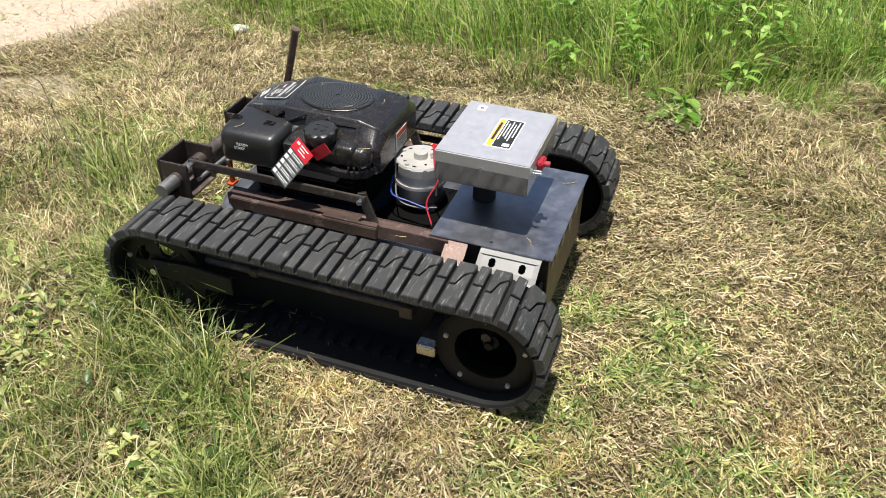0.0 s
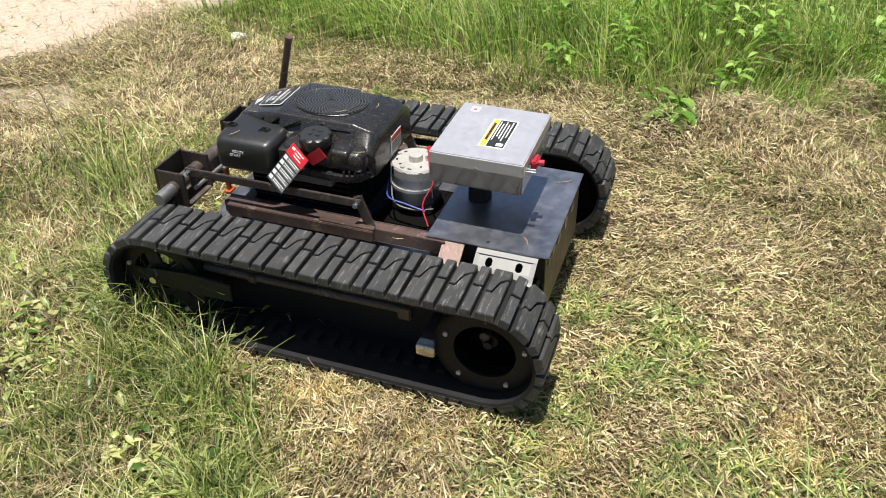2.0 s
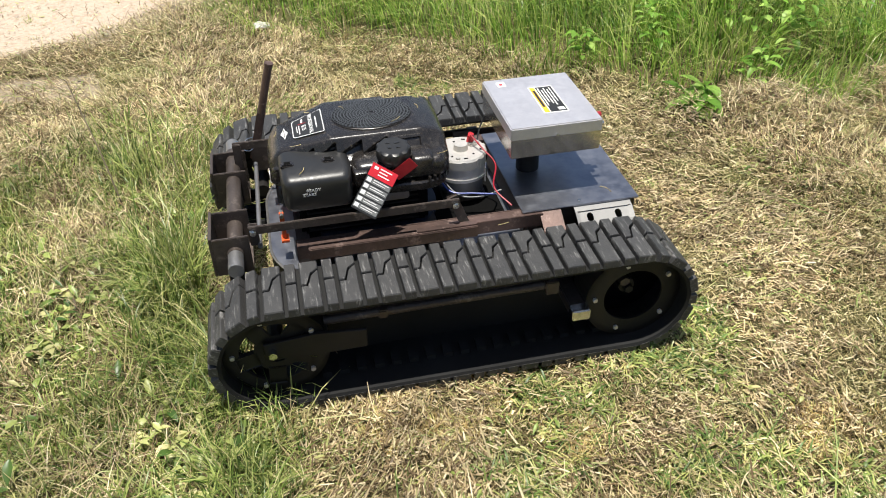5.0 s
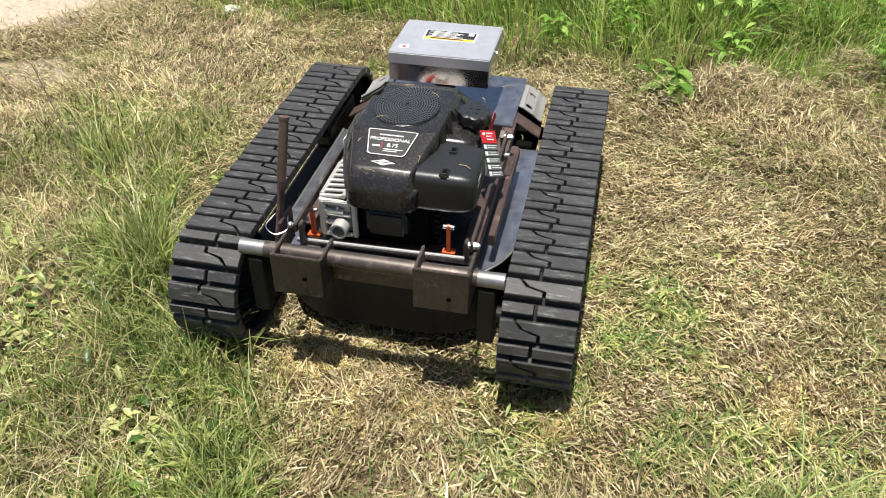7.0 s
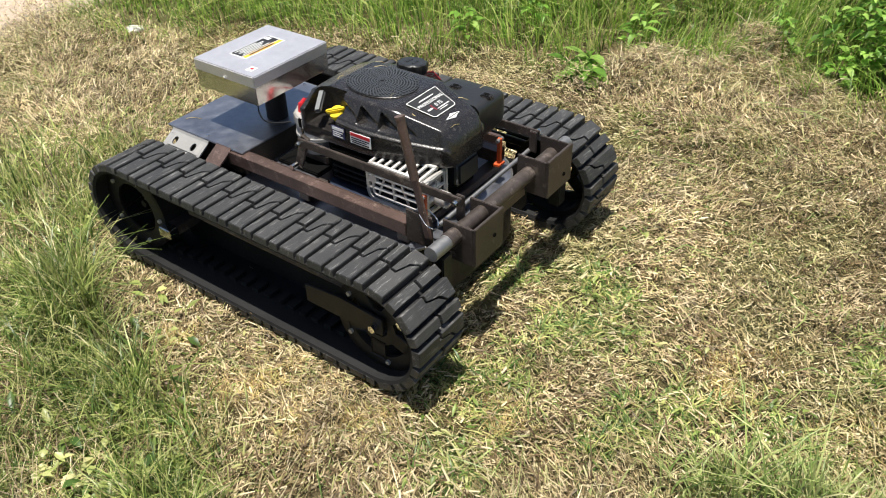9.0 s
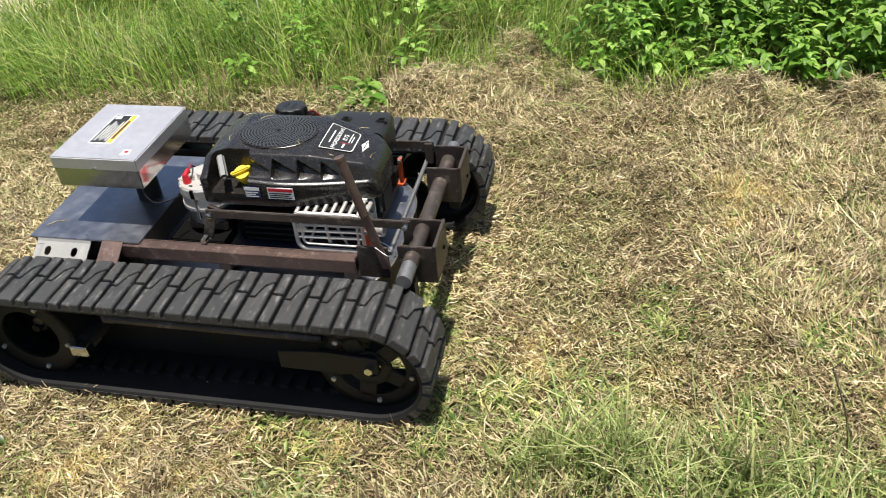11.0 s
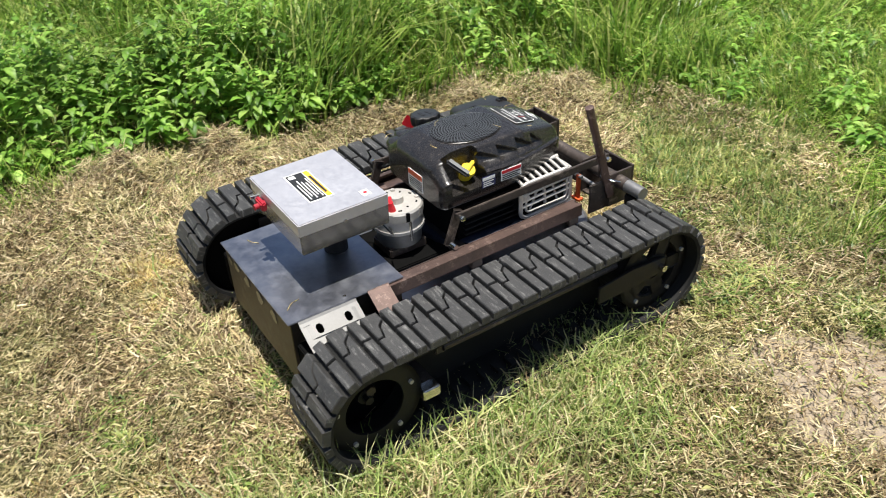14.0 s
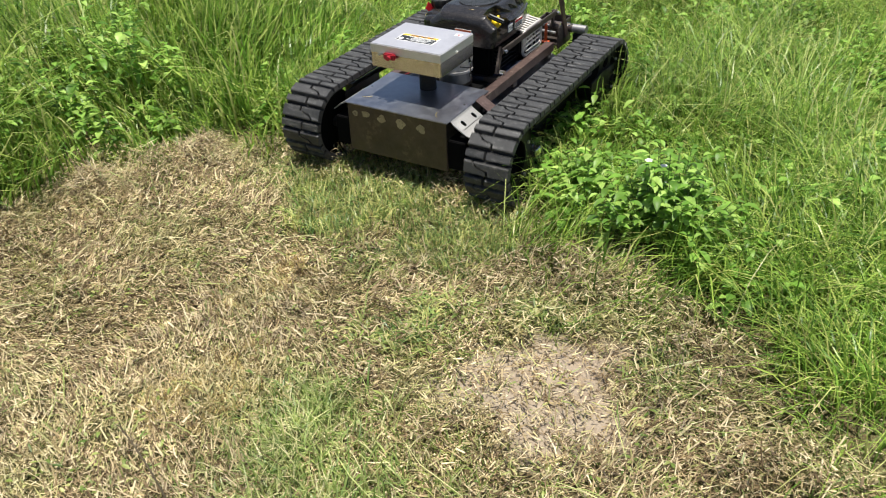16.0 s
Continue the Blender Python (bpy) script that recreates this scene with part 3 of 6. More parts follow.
    x, y = np.repeat(cx, k), np.repeat(cy, k)
    n = len(x)
    az, rad = U(0, 6.283, n), np.abs(rng.normal(0, 0.014, n))
    size = np.repeat(U(0.5, 1.4, len(cx)) * np.where(driven(cx, cy), 0.6, 1.0), k)
    tagged(blades("grass_tufts", x + rad * np.cos(az), y + rad * np.sin(az), lumps(x, y) - 0.004, size * U(0.02, 0.05, n), U(0.0022, 0.0046, n), U(0.3, 1.3, n), az, SHORT, 3, 1.7),
           "small green grass tufts growing through the straw", "grass", kind="stuff")
    # broad bent grass leaves in the green patches
    def keep9(x, y):
        return seen_area(x, y) * spots_of(x, y, GREEN_SPOTS) * np.clip(mottle(x, y, 3.0, 1.9) * 2.4 - 0.6, 0.1, 1) * (1 - bare(x, y))
    cx, cy = scatter(66000, (-1.6, -3.0), (3.7, 1.6), keep9)
    x, y, az = tufted(cx, cy, 7, 0.012)
    n = len(x)
    size = np.repeat(U(0.6, 1.4, len(cx)), 7) * np.where(driven(x, y), 0.8, 1.0)
    tagged(blades("broad_grass", x, y, lumps(x, y) - 0.004, size * U(0.018, 0.055, n), U(0.004, 0.0095, n), U(0.4, 1.7, n), az, BROAD, 3, 1.5),
           "broad green crabgrass leaves growing through the cuttings", "grass", kind="stuff")
    # cut straw that still stands, in yellow patches
    cx, cy = scatter(150000, (-1.6, -3.0), (3.7, 1.6), lambda x, y: seen_area(x, y) * spots_of(x, y, YELLOW_SPOTS) * np.clip(mottle(x, y, 3.4, 0.4) * 2.2 - 0.5, 0.1, 1))
    x, y, az = tufted(cx, cy, 6, 0.010)
    n = len(x)
    tagged(blades("standing_straw", x, y, lumps(x, y) - 0.004, U(0.02, 0.062, n) * np.where(driven(x, y), 0.7, 1.0), U(0.0022, 0.0052, n), U(0.1, 1.1, n), az, GOLD, 2),
           "standing golden straw left by the mower", "straw", kind="stuff")
    # a few long loose blades
    x, y = scatter(2600, (-3, -4.2), (5.5, 3.2), lambda x, y: keep(x, y) * ~turning(x, y))
    n = len(x)
    tagged(clippings("loose_blades", x, y, lumps(x, y) + U(0.015, 0.05, n), U(0.10, 0.26, n), U(0.002, 0.004, n), rng.normal(0.1, 0.18, n), U(0, 6.283, n), CLUMP),
           "long loose cut grass blades", "grass", kind="stuff")
    # small flat leaves in the turf
    x, y = scatter(90000, (-3, -4.2), (5.2, 3.2), lambda x, y: keep2(x, y) * np.clip(patches(x, y, 2.2, 4.0) * 2.2 - 0.9, 0.03, 1))
    n = len(x)
    v, q = leaves_np(np.stack([x, y, lumps(x, y) + U(0.0, 0.03, n)], -1), U(0, 6.283, n), U(0.012, 0.034, n), U(0.006, 0.012, n), U(0.1, 0.7, n), U(0.1, 0.8, n))
    tagged(quad_mesh("turf_leaves", v, q, SHORT), "small flat green leaves in the mown turf", "weeds", kind="stuff")
    # the longer green grass of the near corner
    def keep3(x, y):
        clump = np.exp(-((x + 0.93 + 0.42 * y - 0.06 * np.sin(5 * y)) / 0.15) ** 2) * np.clip((0.12 - y) / 0.2, 0, 1)
        rest = 0.55 * left_green(x, y) * np.clip(mottle(x, y, 0.9, 5.0) * 3 - 1.1, 0.05, 1)
        return seen_area(x, y) * np.maximum(clump, rest) * (np.hypot(x, y - 0.3) > 0.95)
    x, y = scatter(110000, (-2.8, -1.5), (-0.4, 1.0), keep3)
    n = len(x)
    clump = np.exp(-((x + 0.93 + 0.42 * y) / 0.17) ** 2)
    tagged(blades("green_grass", x, y, lumps(x, y) - 0.004, (U(0.03, 0.10, n) + 0.23 * clump * U(0, 1, n) * np.clip((y + 0.75) / 0.3, 0.15, 1)) * (0.55 + 0.9 * mottle(x, y, 1.6, 2.4)), U(0.003, 0.0075, n), U(0.1, 1.1, n), U(0, 6.283, n), LUSH, 3),
           "long green grass beside the mown ground", "grass", kind="stuff")
    # dry blades and flat weed leaves mixed into it
    x, y = scatter(36000, (-2.8, -1.5), (-0.4, 1.0), lambda x, y: seen_area(x, y) * left_green(x, y) * np.clip(mottle(x, y, 1.4, 6.0) * 2.6 - 0.9, 0.08, 1) * (np.hypot(x, y - 0.3) > 0.9))
    n = len(x)
    tagged(blades("dry_grass", x, y, lumps(x, y) - 0.004, U(0.03, 0.13, n), U(0.002, 0.0048, n), U(0.2, 1.5, n), U(0, 6.283, n), STRAW, 3, 1.6),
           "dry yellow blades among the green grass", "grass", kind="stuff")
    x, y = scatter(9000, (-2.4, -1.4), (-0.5, 0.6), lambda x, y: seen_area(x, y) * left_green(x, y) * np.clip(mottle(x, y, 1.2, 9.0) * 3.4 - 1.7, 0.02, 1) * np.clip((0.1 - y) / 0.3, 0.15, 1))
    n = len(x)
    v, q = leaves_np(np.stack([x, y, lumps(x, y) + U(0.005, 0.05, n)], -1), U(0, 6.283, n), U(0.02, 0.055, n), U(0.010, 0.024, n), U(0.1, 0.8, n), U(0.1, 0.9, n))
    tagged(quad_mesh("low_weed_leaves", v, q, LUSH), "low flat green weed leaves in the grass", "weeds", kind="stuff")
    # tall uncut grass behind the edge
    def keep4(x, y):
        e = edge_distance(x, y)
        return seen_area(x, y) * np.clip((e + 0.35 * (mottle(x, y, 0.8, 4.0) - 0.5)) / 0.12 + 0.3, 0, 1) * (1 - road(x, y) * (x < 0)) * np.clip(0.45 + mottle(x, y, 0.9, 7.0), 0.3, 1)
    x, y = scatter(200000, (-3.2, -5.2), (7.0, 5.0), keep4)
    n = len(x)
    e = edge_distance(x, y)
    right = y < -1.2
    tall = np.where(right, 0.24, 0.27 + 0.16 * np.clip(e / 0.5, 0, 1)) * (0.45 + 0.9 * mottle(x, y, 0.6, 2))
    left = np.clip((x + 2.2) / 1.6, 0.35, 1)
    h = tall * left * U(0.45, 1.35, n) * np.where((x > 2.8) & (e > 0.15), 1.35, 1.0)
    h = np.where(corridor(x, y), np.minimum(h, U(0.06, 0.17, n)), h)
    tagged(blades("tall_grass", x, y, lumps(x, y) - 0.004, h, U(0.003, 0.0075, n) * np.where((x > 2.8) & (y > -1.6), 1.9, 1.0), U(0.15, 1.3, n) * np.where((x > 2.8) & (y > -1.6), 0.7, 1.0), U(0, 6.283, n) * 0.5 + 5 * mottle(x, y, 0.35, 2.0), TALL, 3, 1.9),
           "tall uncut green meadow grass", "grass", kind="stuff")
    # seeding clumps near the camera
    xs, ys, hs = [], [], []
    for cx_, cy_, r, top_, count in CLUMPS:
        count = count * 2 if top_ < 0.3 else count
        xs.append(rng.normal(cx_, r, count))
        ys.append(rng.normal(cy_, r, count))
        hs.append(top_ * (0.85 if cx_ > 1.3 else 1.0) * U(0.25, 1.0, count) ** 1.2)
    x, y, h = np.concatenate(xs), np.concatenate(ys), np.concatenate(hs)
    h = np.where(corridor(x, y), np.minimum(h, U(0.03, 0.085, len(x))), h)
    n = len(x)
    tagged(blades("grass_clump", x, y, lumps(x, y) - 0.004, h, U(0.0034, 0.0076, n), U(0.1, 0.95, n), U(0, 6.283, n), CLUMP, 3, 1.7),
           "uncut yellow-green grass clumps gone to seed", "grass", kind="stuff")
    # leafy turf round the clumps
    def keep8(x, y):
        d = np.hypot((x - 1.5) * 0.77 - (y + 1.45) * 0.64, 0) / 0.75
        q = np.abs((x - 1.5) * 0.62 + (y + 1.5) * 0.78) / 0.30
        return np.clip(1.5 - np.hypot(d, q), 0, 1) * np.clip(mottle(x, y, 1.5, 2.2) * 2.6 - 0.6, 0.05, 1)
    x, y = scatter(26000, (0.5, -2.3), (2.6, -0.8), keep8)
    n = len(x)
    h = U(0.02, 0.060, n) * np.where(corridor(x, y), 0.7, 1.0)
    tagged(blades("turf_grass", x, y, lumps(x, y) - 0.004, h, U(0.003, 0.0065, n), U(0.3, 1.4, n), 5 * mottle(x, y, 0.6, 1.0) + rng.normal(0, 1.0, n), SHORT, 3, 1.7),
           "dense yellow-green turf round the uncut clumps", "grass", kind="stuff")
    # fresh-cut green grass where the run goes into the meadow
    def keep10(x, y):
        d = np.minimum(np.hypot((x - 3.35) / 0.36, (y + 1.72) / 0.30), np.hypot((x - 2.98) / 0.26, (y + 2.08) / 0.22))
        return np.clip((1.25 - d + 0.6 * (mottle(x, y, 1.4, 3.6) - 0.5)) / 0.5, 0, 1)
    x, y = scatter(24000, (2.6, -2.5), (3.9, -1.2), keep10)
    n = len(x)
    tagged(blades("fresh_cut_grass", x, y, lumps(x, y) - 0.004, U(0.03, 0.095, n), U(0.0035, 0.0085, n), U(0.1, 1.0, n), U(0, 6.283, n), BROAD, 3, 1.6),
           "fresh-cut yellow-green grass at the meadow's edge", "grass", kind="stuff")
    # lush meadow on the far side of the run
    def keep7(x, y):
        e = edge_distance(x, y)
        return seen_area(x, y) * np.clip((e + 0.3 * (mottle(x, y, 0.8, 4.0) - 0.5)) / 0.15, 0, 1)
    x, y = scatter(68000, (2.0, -5.0), (6.6, -0.8), keep7)
    n = len(x)
    h = (0.13 + 0.14 * mottle(x, y, 0.5, 3.0)) * U(0.5, 1.3, n)
    h = np.where(corridor(x, y), np.minimum(h, U(0.06, 0.17, n)), h)
    tagged(blades("meadow_grass", x, y, lumps(x, y) - 0.004, h, U(0.004, 0.0105, n), U(0.2, 1.3, n), 5 * mottle(x, y, 0.4, 1.0) + rng.normal(0, 0.9, n), MEADOW, 3, 1.8),
           "lush bright green meadow grass", "grass", kind="stuff")

    # pale seed stalks standing out of the meadow
    x, y = scatter(5200, (-2.6, -5.0), (6.4, 4.6), lambda x, y: seen_area(x, y) * (edge_distance(x, y) > 0.05) * (1 - road(x, y) * (x < 0)) * ~corridor(x, y) * np.clip(mottle(x, y, 0.7, 5.5) * 2 - 0.5, 0.05, 1))
    n = len(x)
    tagged(blades("seed_stalks", x, y, lumps(x, y) - 0.004, U(0.2, 0.42, n), U(0.0025, 0.0055, n), U(0.1, 1.0, n), U(0, 6.283, n), CLUMP, 4, 2.0),
           "pale yellow seed stalks among the tall grass", "grass", kind="stuff")


def straw_heap(x, y, r, h):
    """A raked-up mound of cut grass."""
    n = int(3700 * (r / 0.16) ** 2)
    a = rng.uniform(0, 6.283, n)
    reach = r * (0.95 + 0.3 * np.sin(2 * a + 7 * x) + 0.2 * np.sin(5 * a + 11 * y))
    q = np.sqrt(rng.random(n))
    rr = reach * q
    up = h * np.clip(1 - q ** 1.6, 0, 1) * (0.45 + 0.9 * mottle(x + rr * np.cos(a), y + rr * np.sin(a), 2.4, 1.0))
    ob = clippings("straw_heap", rr * np.cos(a), rr * np.sin(a), up * rng.uniform(0.75, 1.1, n), rng.uniform(0.012, 0.085, n), rng.uniform(0.0014, 0.0036, n),
                   rng.normal(0.05, 0.35, n), rng.uniform(0, 6.283, n), STRAW)
    bm = bmesh.new()
    bmesh.ops.create_uvsphere(bm, u_segments=20, v_segments=12, radius=1)
    for v in bm.verts:
        k = 1 + 0.12 * noise.noise(v.co * 2 + Vector((x, y, 0)))
        v.co = Vector((v.co.x * r * 0.7 * k, v.co.y * r * 0.7 * k, max(v.co.z, -0.05) * h * 0.4 * k))
    part("matted_core", bm, THATCH, ob, smooth=True)
    ob.location = (x, y, -0.005)
    tagged(ob, "mound of dry matted grass cuttings at the mown edge", "straw heap", group="straw heaps", kind="stuff")


def leaf_mesh(bm, base, az, length, width, droop):
    """A pointed leaf folded along its midrib."""
    d = Vector((math.cos(az), math.sin(az), 0))
    s = Vector((-math.sin(az), math.cos(az), 0))
    mid, l, r = [], [], []
    for k, (t, w) in enumerate(((0, 0.05), (0.3, 0.8), (0.6, 1.0), (0.85, 0.5), (1, 0.02))):
        p = Vector(base) + d * (length * t) + Vector((0, 0, length * (0.35 * t - droop * t * t)))
        mid.append(bm.verts.new(p))
        l.append(bm.verts.new(p + s * (width * w * 0.5) + Vector((0, 0, width * w * 0.18))))
        r.append(bm.verts.new(p - s * (width * w * 0.5) + Vector((0, 0, width * w * 0.18))))
    for i in range(4):
        bm.faces.new((mid[i], mid[i + 1], l[i + 1], l[i]))
        bm.faces.new((mid[i], r[i], r[i + 1], mid[i + 1]))


LEAF_T = np.array([0, 0.3, 0.6, 0.85, 1.0])
LEAF_W = np.array([0.05, 0.8, 1.0, 0.5, 0.02])


def leaves_np(base, az, length, width, droop, rise):
    """Many folded leaves at once; returns verts and quads."""
    n = len(az)
    d = np.stack([np.cos(az), np.sin(az), np.zeros(n)], -1)
    s = np.stack([-np.sin(az), np.cos(az), np.zeros(n)], -1)
    mid = base[:, None] + d[:, None] * (length[:, None] * LEAF_T)[..., None]
    mid[..., 2] += length[:, None] * (rise[:, None] * LEAF_T - droop[:, None] * LEAF_T ** 2)
    w = (width[:, None] * LEAF_W)[..., None]
    upw = np.array([0, 0, 0.18])
    l = mid + s[:, None] * w * 0.5 + upw * w
    r = mid - s[:, None] * w * 0.5 + upw * w
    v = np.stack([mid, l, r], 2).reshape(-1, 3)
    k = np.arange(n)[:, None, None] * 15 + np.arange(4)[None, :, None] * 3
    q1 = (k + np.array([0, 3, 4, 1])).reshape(-1, 4)
    q2 = (k + np.array([0, 2, 5, 3])).reshape(-1, 4)
    return v, np.concatenate([q1, q2])


def weeds(name, px, py, height, label, size=0.062, per=22):
    """Leafy weeds: stems with leaves in steps round them."""
    B, A, L, Wd, D, R = [], [], [], [], [], []
    for x, y, h in zip(px, py, height):
        lx, ly = rng.normal(0, 0.16, 2) * h
        for k in range(per):
            t = (k + rng.random()) / per
            az = k * 2.4 + rng.normal(0, 0.4)
            rad = rng.uniform(0, 0.035)
            B.append((x + lx * t + rad * math.cos(az), y + ly * t + rad * math.sin(az), h * (0.25 + 0.75 * t ** 0.8)))
            A.append(az)
            L.append(size * rng.uniform(0.6, 1.35) * (1.15 - 0.45 * t))
            Wd.append(L[-1] * rng.uniform(0.38, 0.62))
            D.append(rng.uniform(0.25, 0.9))
            R.append(rng.uniform(0.1, 0.7))
    v, q = leaves_np(np.array(B), np.array(A), np.array(L), np.array(Wd), np.array(D), np.array(R))
    ob = quad_mesh(name, v, q, LEAF)
    return ob


def weed_bank():
    def keep(x, y):
        e = edge_distance(x, y)
        along = np.clip((x - 1.6) / 0.2, 0, 1) * np.clip((y + 0.15 - 0.6 * (x - 3.45)) / 0.35 + 0.5, 0.16, 1) * np.clip((0.58 + 0.45 * x - y) / 0.3, 0.04, 1)
        sparse = 0.035 * (x > 0.3) * (y > 0.5)
        return (e > 0.06) * (e < 2.2) * np.maximum(along * np.clip(1.7 - e, 0.15, 1) * np.clip(mottle(x, y, 0.9, 2.7) * 2.2 - 0.35, 0.15, 1), sparse) * (~corridor(x, y)) * seen_area(x, y)
    x, y = scatter(5600, (0.2, -1.0), (5.5, 3.6), keep)
    e = edge_distance(x, y)
    h = (0.12 + 0.24 * np.clip(e / 0.35, 0, 1)) * (0.6 + 0.7 * mottle(x, y, 0.8, 6.0)) * rng.uniform(0.7, 1.25, len(x))
    tagged(weeds("weed_bank", x, y, h, ""), "dense bright green leafy weeds along the mown edge", "weeds", kind="stuff")
    def keep2(x, y):
        return (edge_distance(x, y) > 0.05) * 0.5 * seen_area(x, y)
    x, y = scatter(760, (2.4, -4.2), (5.2, -1.2), keep2)
    h = np.where(corridor(x, y), 0.1, rng.uniform(0.08, 0.22, len(x)))
    tagged(weeds("meadow_weeds", x, y, h, "", 0.055, 12), "scattered low leafy weeds in the green grass", "weeds", kind="stuff")


def weed_plant(x, y, h, spread, count, label, size, flowers=0):
    """One leafy weed with its stems, leaves and any flowers."""
    top = tagged(new("weed_plant"), label, "plant")
    top.location = (x, y, -0.01)
    stems = bmesh.new()
    B, A, L, Wd, D, R = [], [], [], [], [], []
    tips = []
    for k in range(count):
        a = k * 2.4
        rad = spread * math.sqrt((k + 0.5) / count) * (0.8 + 0.35 * math.sin(3 * a + x) + rng.uniform(-0.15, 0.15))
        tip = Vector((rad * math.cos(a), rad * math.sin(a), h * rng.uniform(0.55, 1.15) * (1 - 0.35 * rad / max(spread, 0.01))))
        foot = Vector((tip.x * 0.3, tip.y * 0.3, 0))
        rod(stems, foot, tip, 0.0022, 5, 0.0012)
        tips.append(tip)
        for j in range(9):
            t = 0.3 + 0.7 * (j + 1) / 9
            p = foot.lerp(tip, t)
            B.append(tuple(p))
            A.append(j * 2.4 + a)
            L.append(size * rng.uniform(0.7, 1.3))
            Wd.append(L[-1] * rng.uniform(0.34, 0.5))
            D.append(rng.uniform(0.3, 0.8))
            R.append(rng.uniform(0.1, 0.7))
    part("stem", stems, STEM, top)
    v, q = leaves_np(np.array(B), np.array(A), np.array(L), np.array(Wd), np.array(D), np.array(R))
    ob = quad_mesh("leaves", v, q, LEAF)
    ob.parent = top
    for k in range(flowers):
        bm = bmesh.new()
        for i in range(5):
            leaf_mesh(bm, (0, 0, 0), i * 1.2566, 0.013, 0.012, 0.1)
        fl = part("flower", bm, PALE, top, "small white flower")
        fl.location = tips[k * 3 % len(tips)] + Vector((0, 0, 0.01))
    return top


def dry_stem(x, y, h, lx, ly):
    bm = bmesh.new()
    pts = curve_pts([(0, 0, 0), (lx * 0.35, ly * 0.35, h * 0.5), (lx, ly, h)], 6)
    for i, (a, b) in enumerate(zip(pts, pts[1:])):
        rod(bm, a, b, 0.0034 - 0.00015 * i, 5, 0.0033 - 0.00015 * i)
    for k in range(8):
        p = pts[-1 - k // 2]
        rod(bm, p, p + Vector((rng.normal(0, 0.012), rng.normal(0, 0.012), 0.02)), 0.0016, 4, 0.0006)
    top = tagged(new("dry_stalk", bpy.data.meshes.new("dry_stalk")), "thin dry brown grass stalk standing in the grass", "stalk", group="dry stalks")
    bm.to_mesh(top.data)
    bm.free()
    top.data.materials.append(DRY)
    top.location = (x, y, -0.01)


def scrap(name, x, y, s, label, category):
    """A crumpled pale lump."""
    bm = bmesh.new()
    bmesh.ops.create_icosphere(bm, subdivisions=3, radius=1)
    for v in bm.verts:
        k = 1 + 0.35 * noise.noise(v.co * 1.7 + Vector((x, y, 0))) + 0.15 * noise.noise(v.co * 5)
        v.co = Vector((v.co.x * s * k, v.co.y * s * 0.7 * k, v.co.z * s * 0.45 * k + s * 0.25))
    ob = part(name, bm, PALE, None, label)
    ob["category"] = category
    ob.location = (x, y, 0.004)


# ---- the tracked mower: x forward, y to its left, z up from the ground ----
REAR_X, FRONT_X, AXLE_Z = -0.199, 0.722, 0.163
BELT_R, BELT_T, LUG_H = 0.1415, 0.010, 0.0195
RUN = FRONT_X - REAR_X
LOOP = 2 * RUN + 2 * math.pi * BELT_R
PERIODS = 30
TRACK_Y, TRACK_W = 0.413, 0.178


def on_loop(s, r=BELT_R):
    """Place and turn on the belt's outer face, s metres along the way it runs (top run forward)."""
    s %= LOOP
    arc = math.pi * BELT_R
    if s < RUN:
        return REAR_X + s, AXLE_Z + r, 0.0
    s -= RUN
    if s < arc:
        a = s / BELT_R
        return FRONT_X + r * math.sin(a), AXLE_Z + r * math.cos(a), a
    s -= arc
    if s < RUN:
        return FRONT_X - s, AXLE_Z - r, math.pi
    a = math.pi + (s - RUN) / BELT_R
    return REAR_X + r * math.sin(a), AXLE_Z + r * math.cos(a), a


def belt_mesh():
    bm = bmesh.new()
    w = TRACK_W / 2
    n = 120
    rows = []
    for i in range(n):
        s = LOOP * i / n
        ring_ = []
        for r, y in ((BELT_R, -w), (BELT_R, w), (BELT_R - BELT_T, w - 0.004), (BELT_R - BELT_T, -w + 0.004)):
            x, z, _ = on_loop(s, r)
            ring_.append(bm.verts.new((x, y, z)))
        rows.append(ring_)
    for i in range(n):
        a, b = rows[i], rows[(i + 1) % n]
        for k in range(4):
            bm.faces.new((a[k], a[(k + 1) % 4], b[(k + 1) % 4], b[k]))
    # drive teeth on the inner face
    for i in range(60):
        s = LOOP * (i + 0.5) / 60
        x, z, a = on_loop(s, BELT_R - BELT_T - 0.006)
        box(bm, (-0.012, -0.02, -0.008), (0.012, 0.02, 0.008), 0, m=pose(x, 0, z, 0, math.degrees(a), 0))
    return bm


def lug_prism(bm, poly):
    """A tread block with sloped flanks."""
    c = Vector((sum(p[0] for p in poly) / len(poly), sum(p[1] for p in poly) / len(poly)))
    lo = [bm.verts.new((p[0], p[1], -0.002)) for p in poly]
    mid = [bm.verts.new((c.x + (p[0] - c.x) * 0.96, c.y + (p[1] - c.y) * 0.985, LUG_H - 0.003)) for p in poly]
    hi = [bm.verts.new((c.x + (p[0] - c.x) * 0.86, c.y + (p[1] - c.y) * 0.96, LUG_H)) for p in poly]
    n = len(poly)
    for a, b in ((lo, mid), (mid, hi)):
        for i in range(n):
            bm.faces.new((a[i], a[(i + 1) % n], b[(i + 1) % n], b[i]))
    bm.faces.new(hi)
    bm.faces.new(lo)


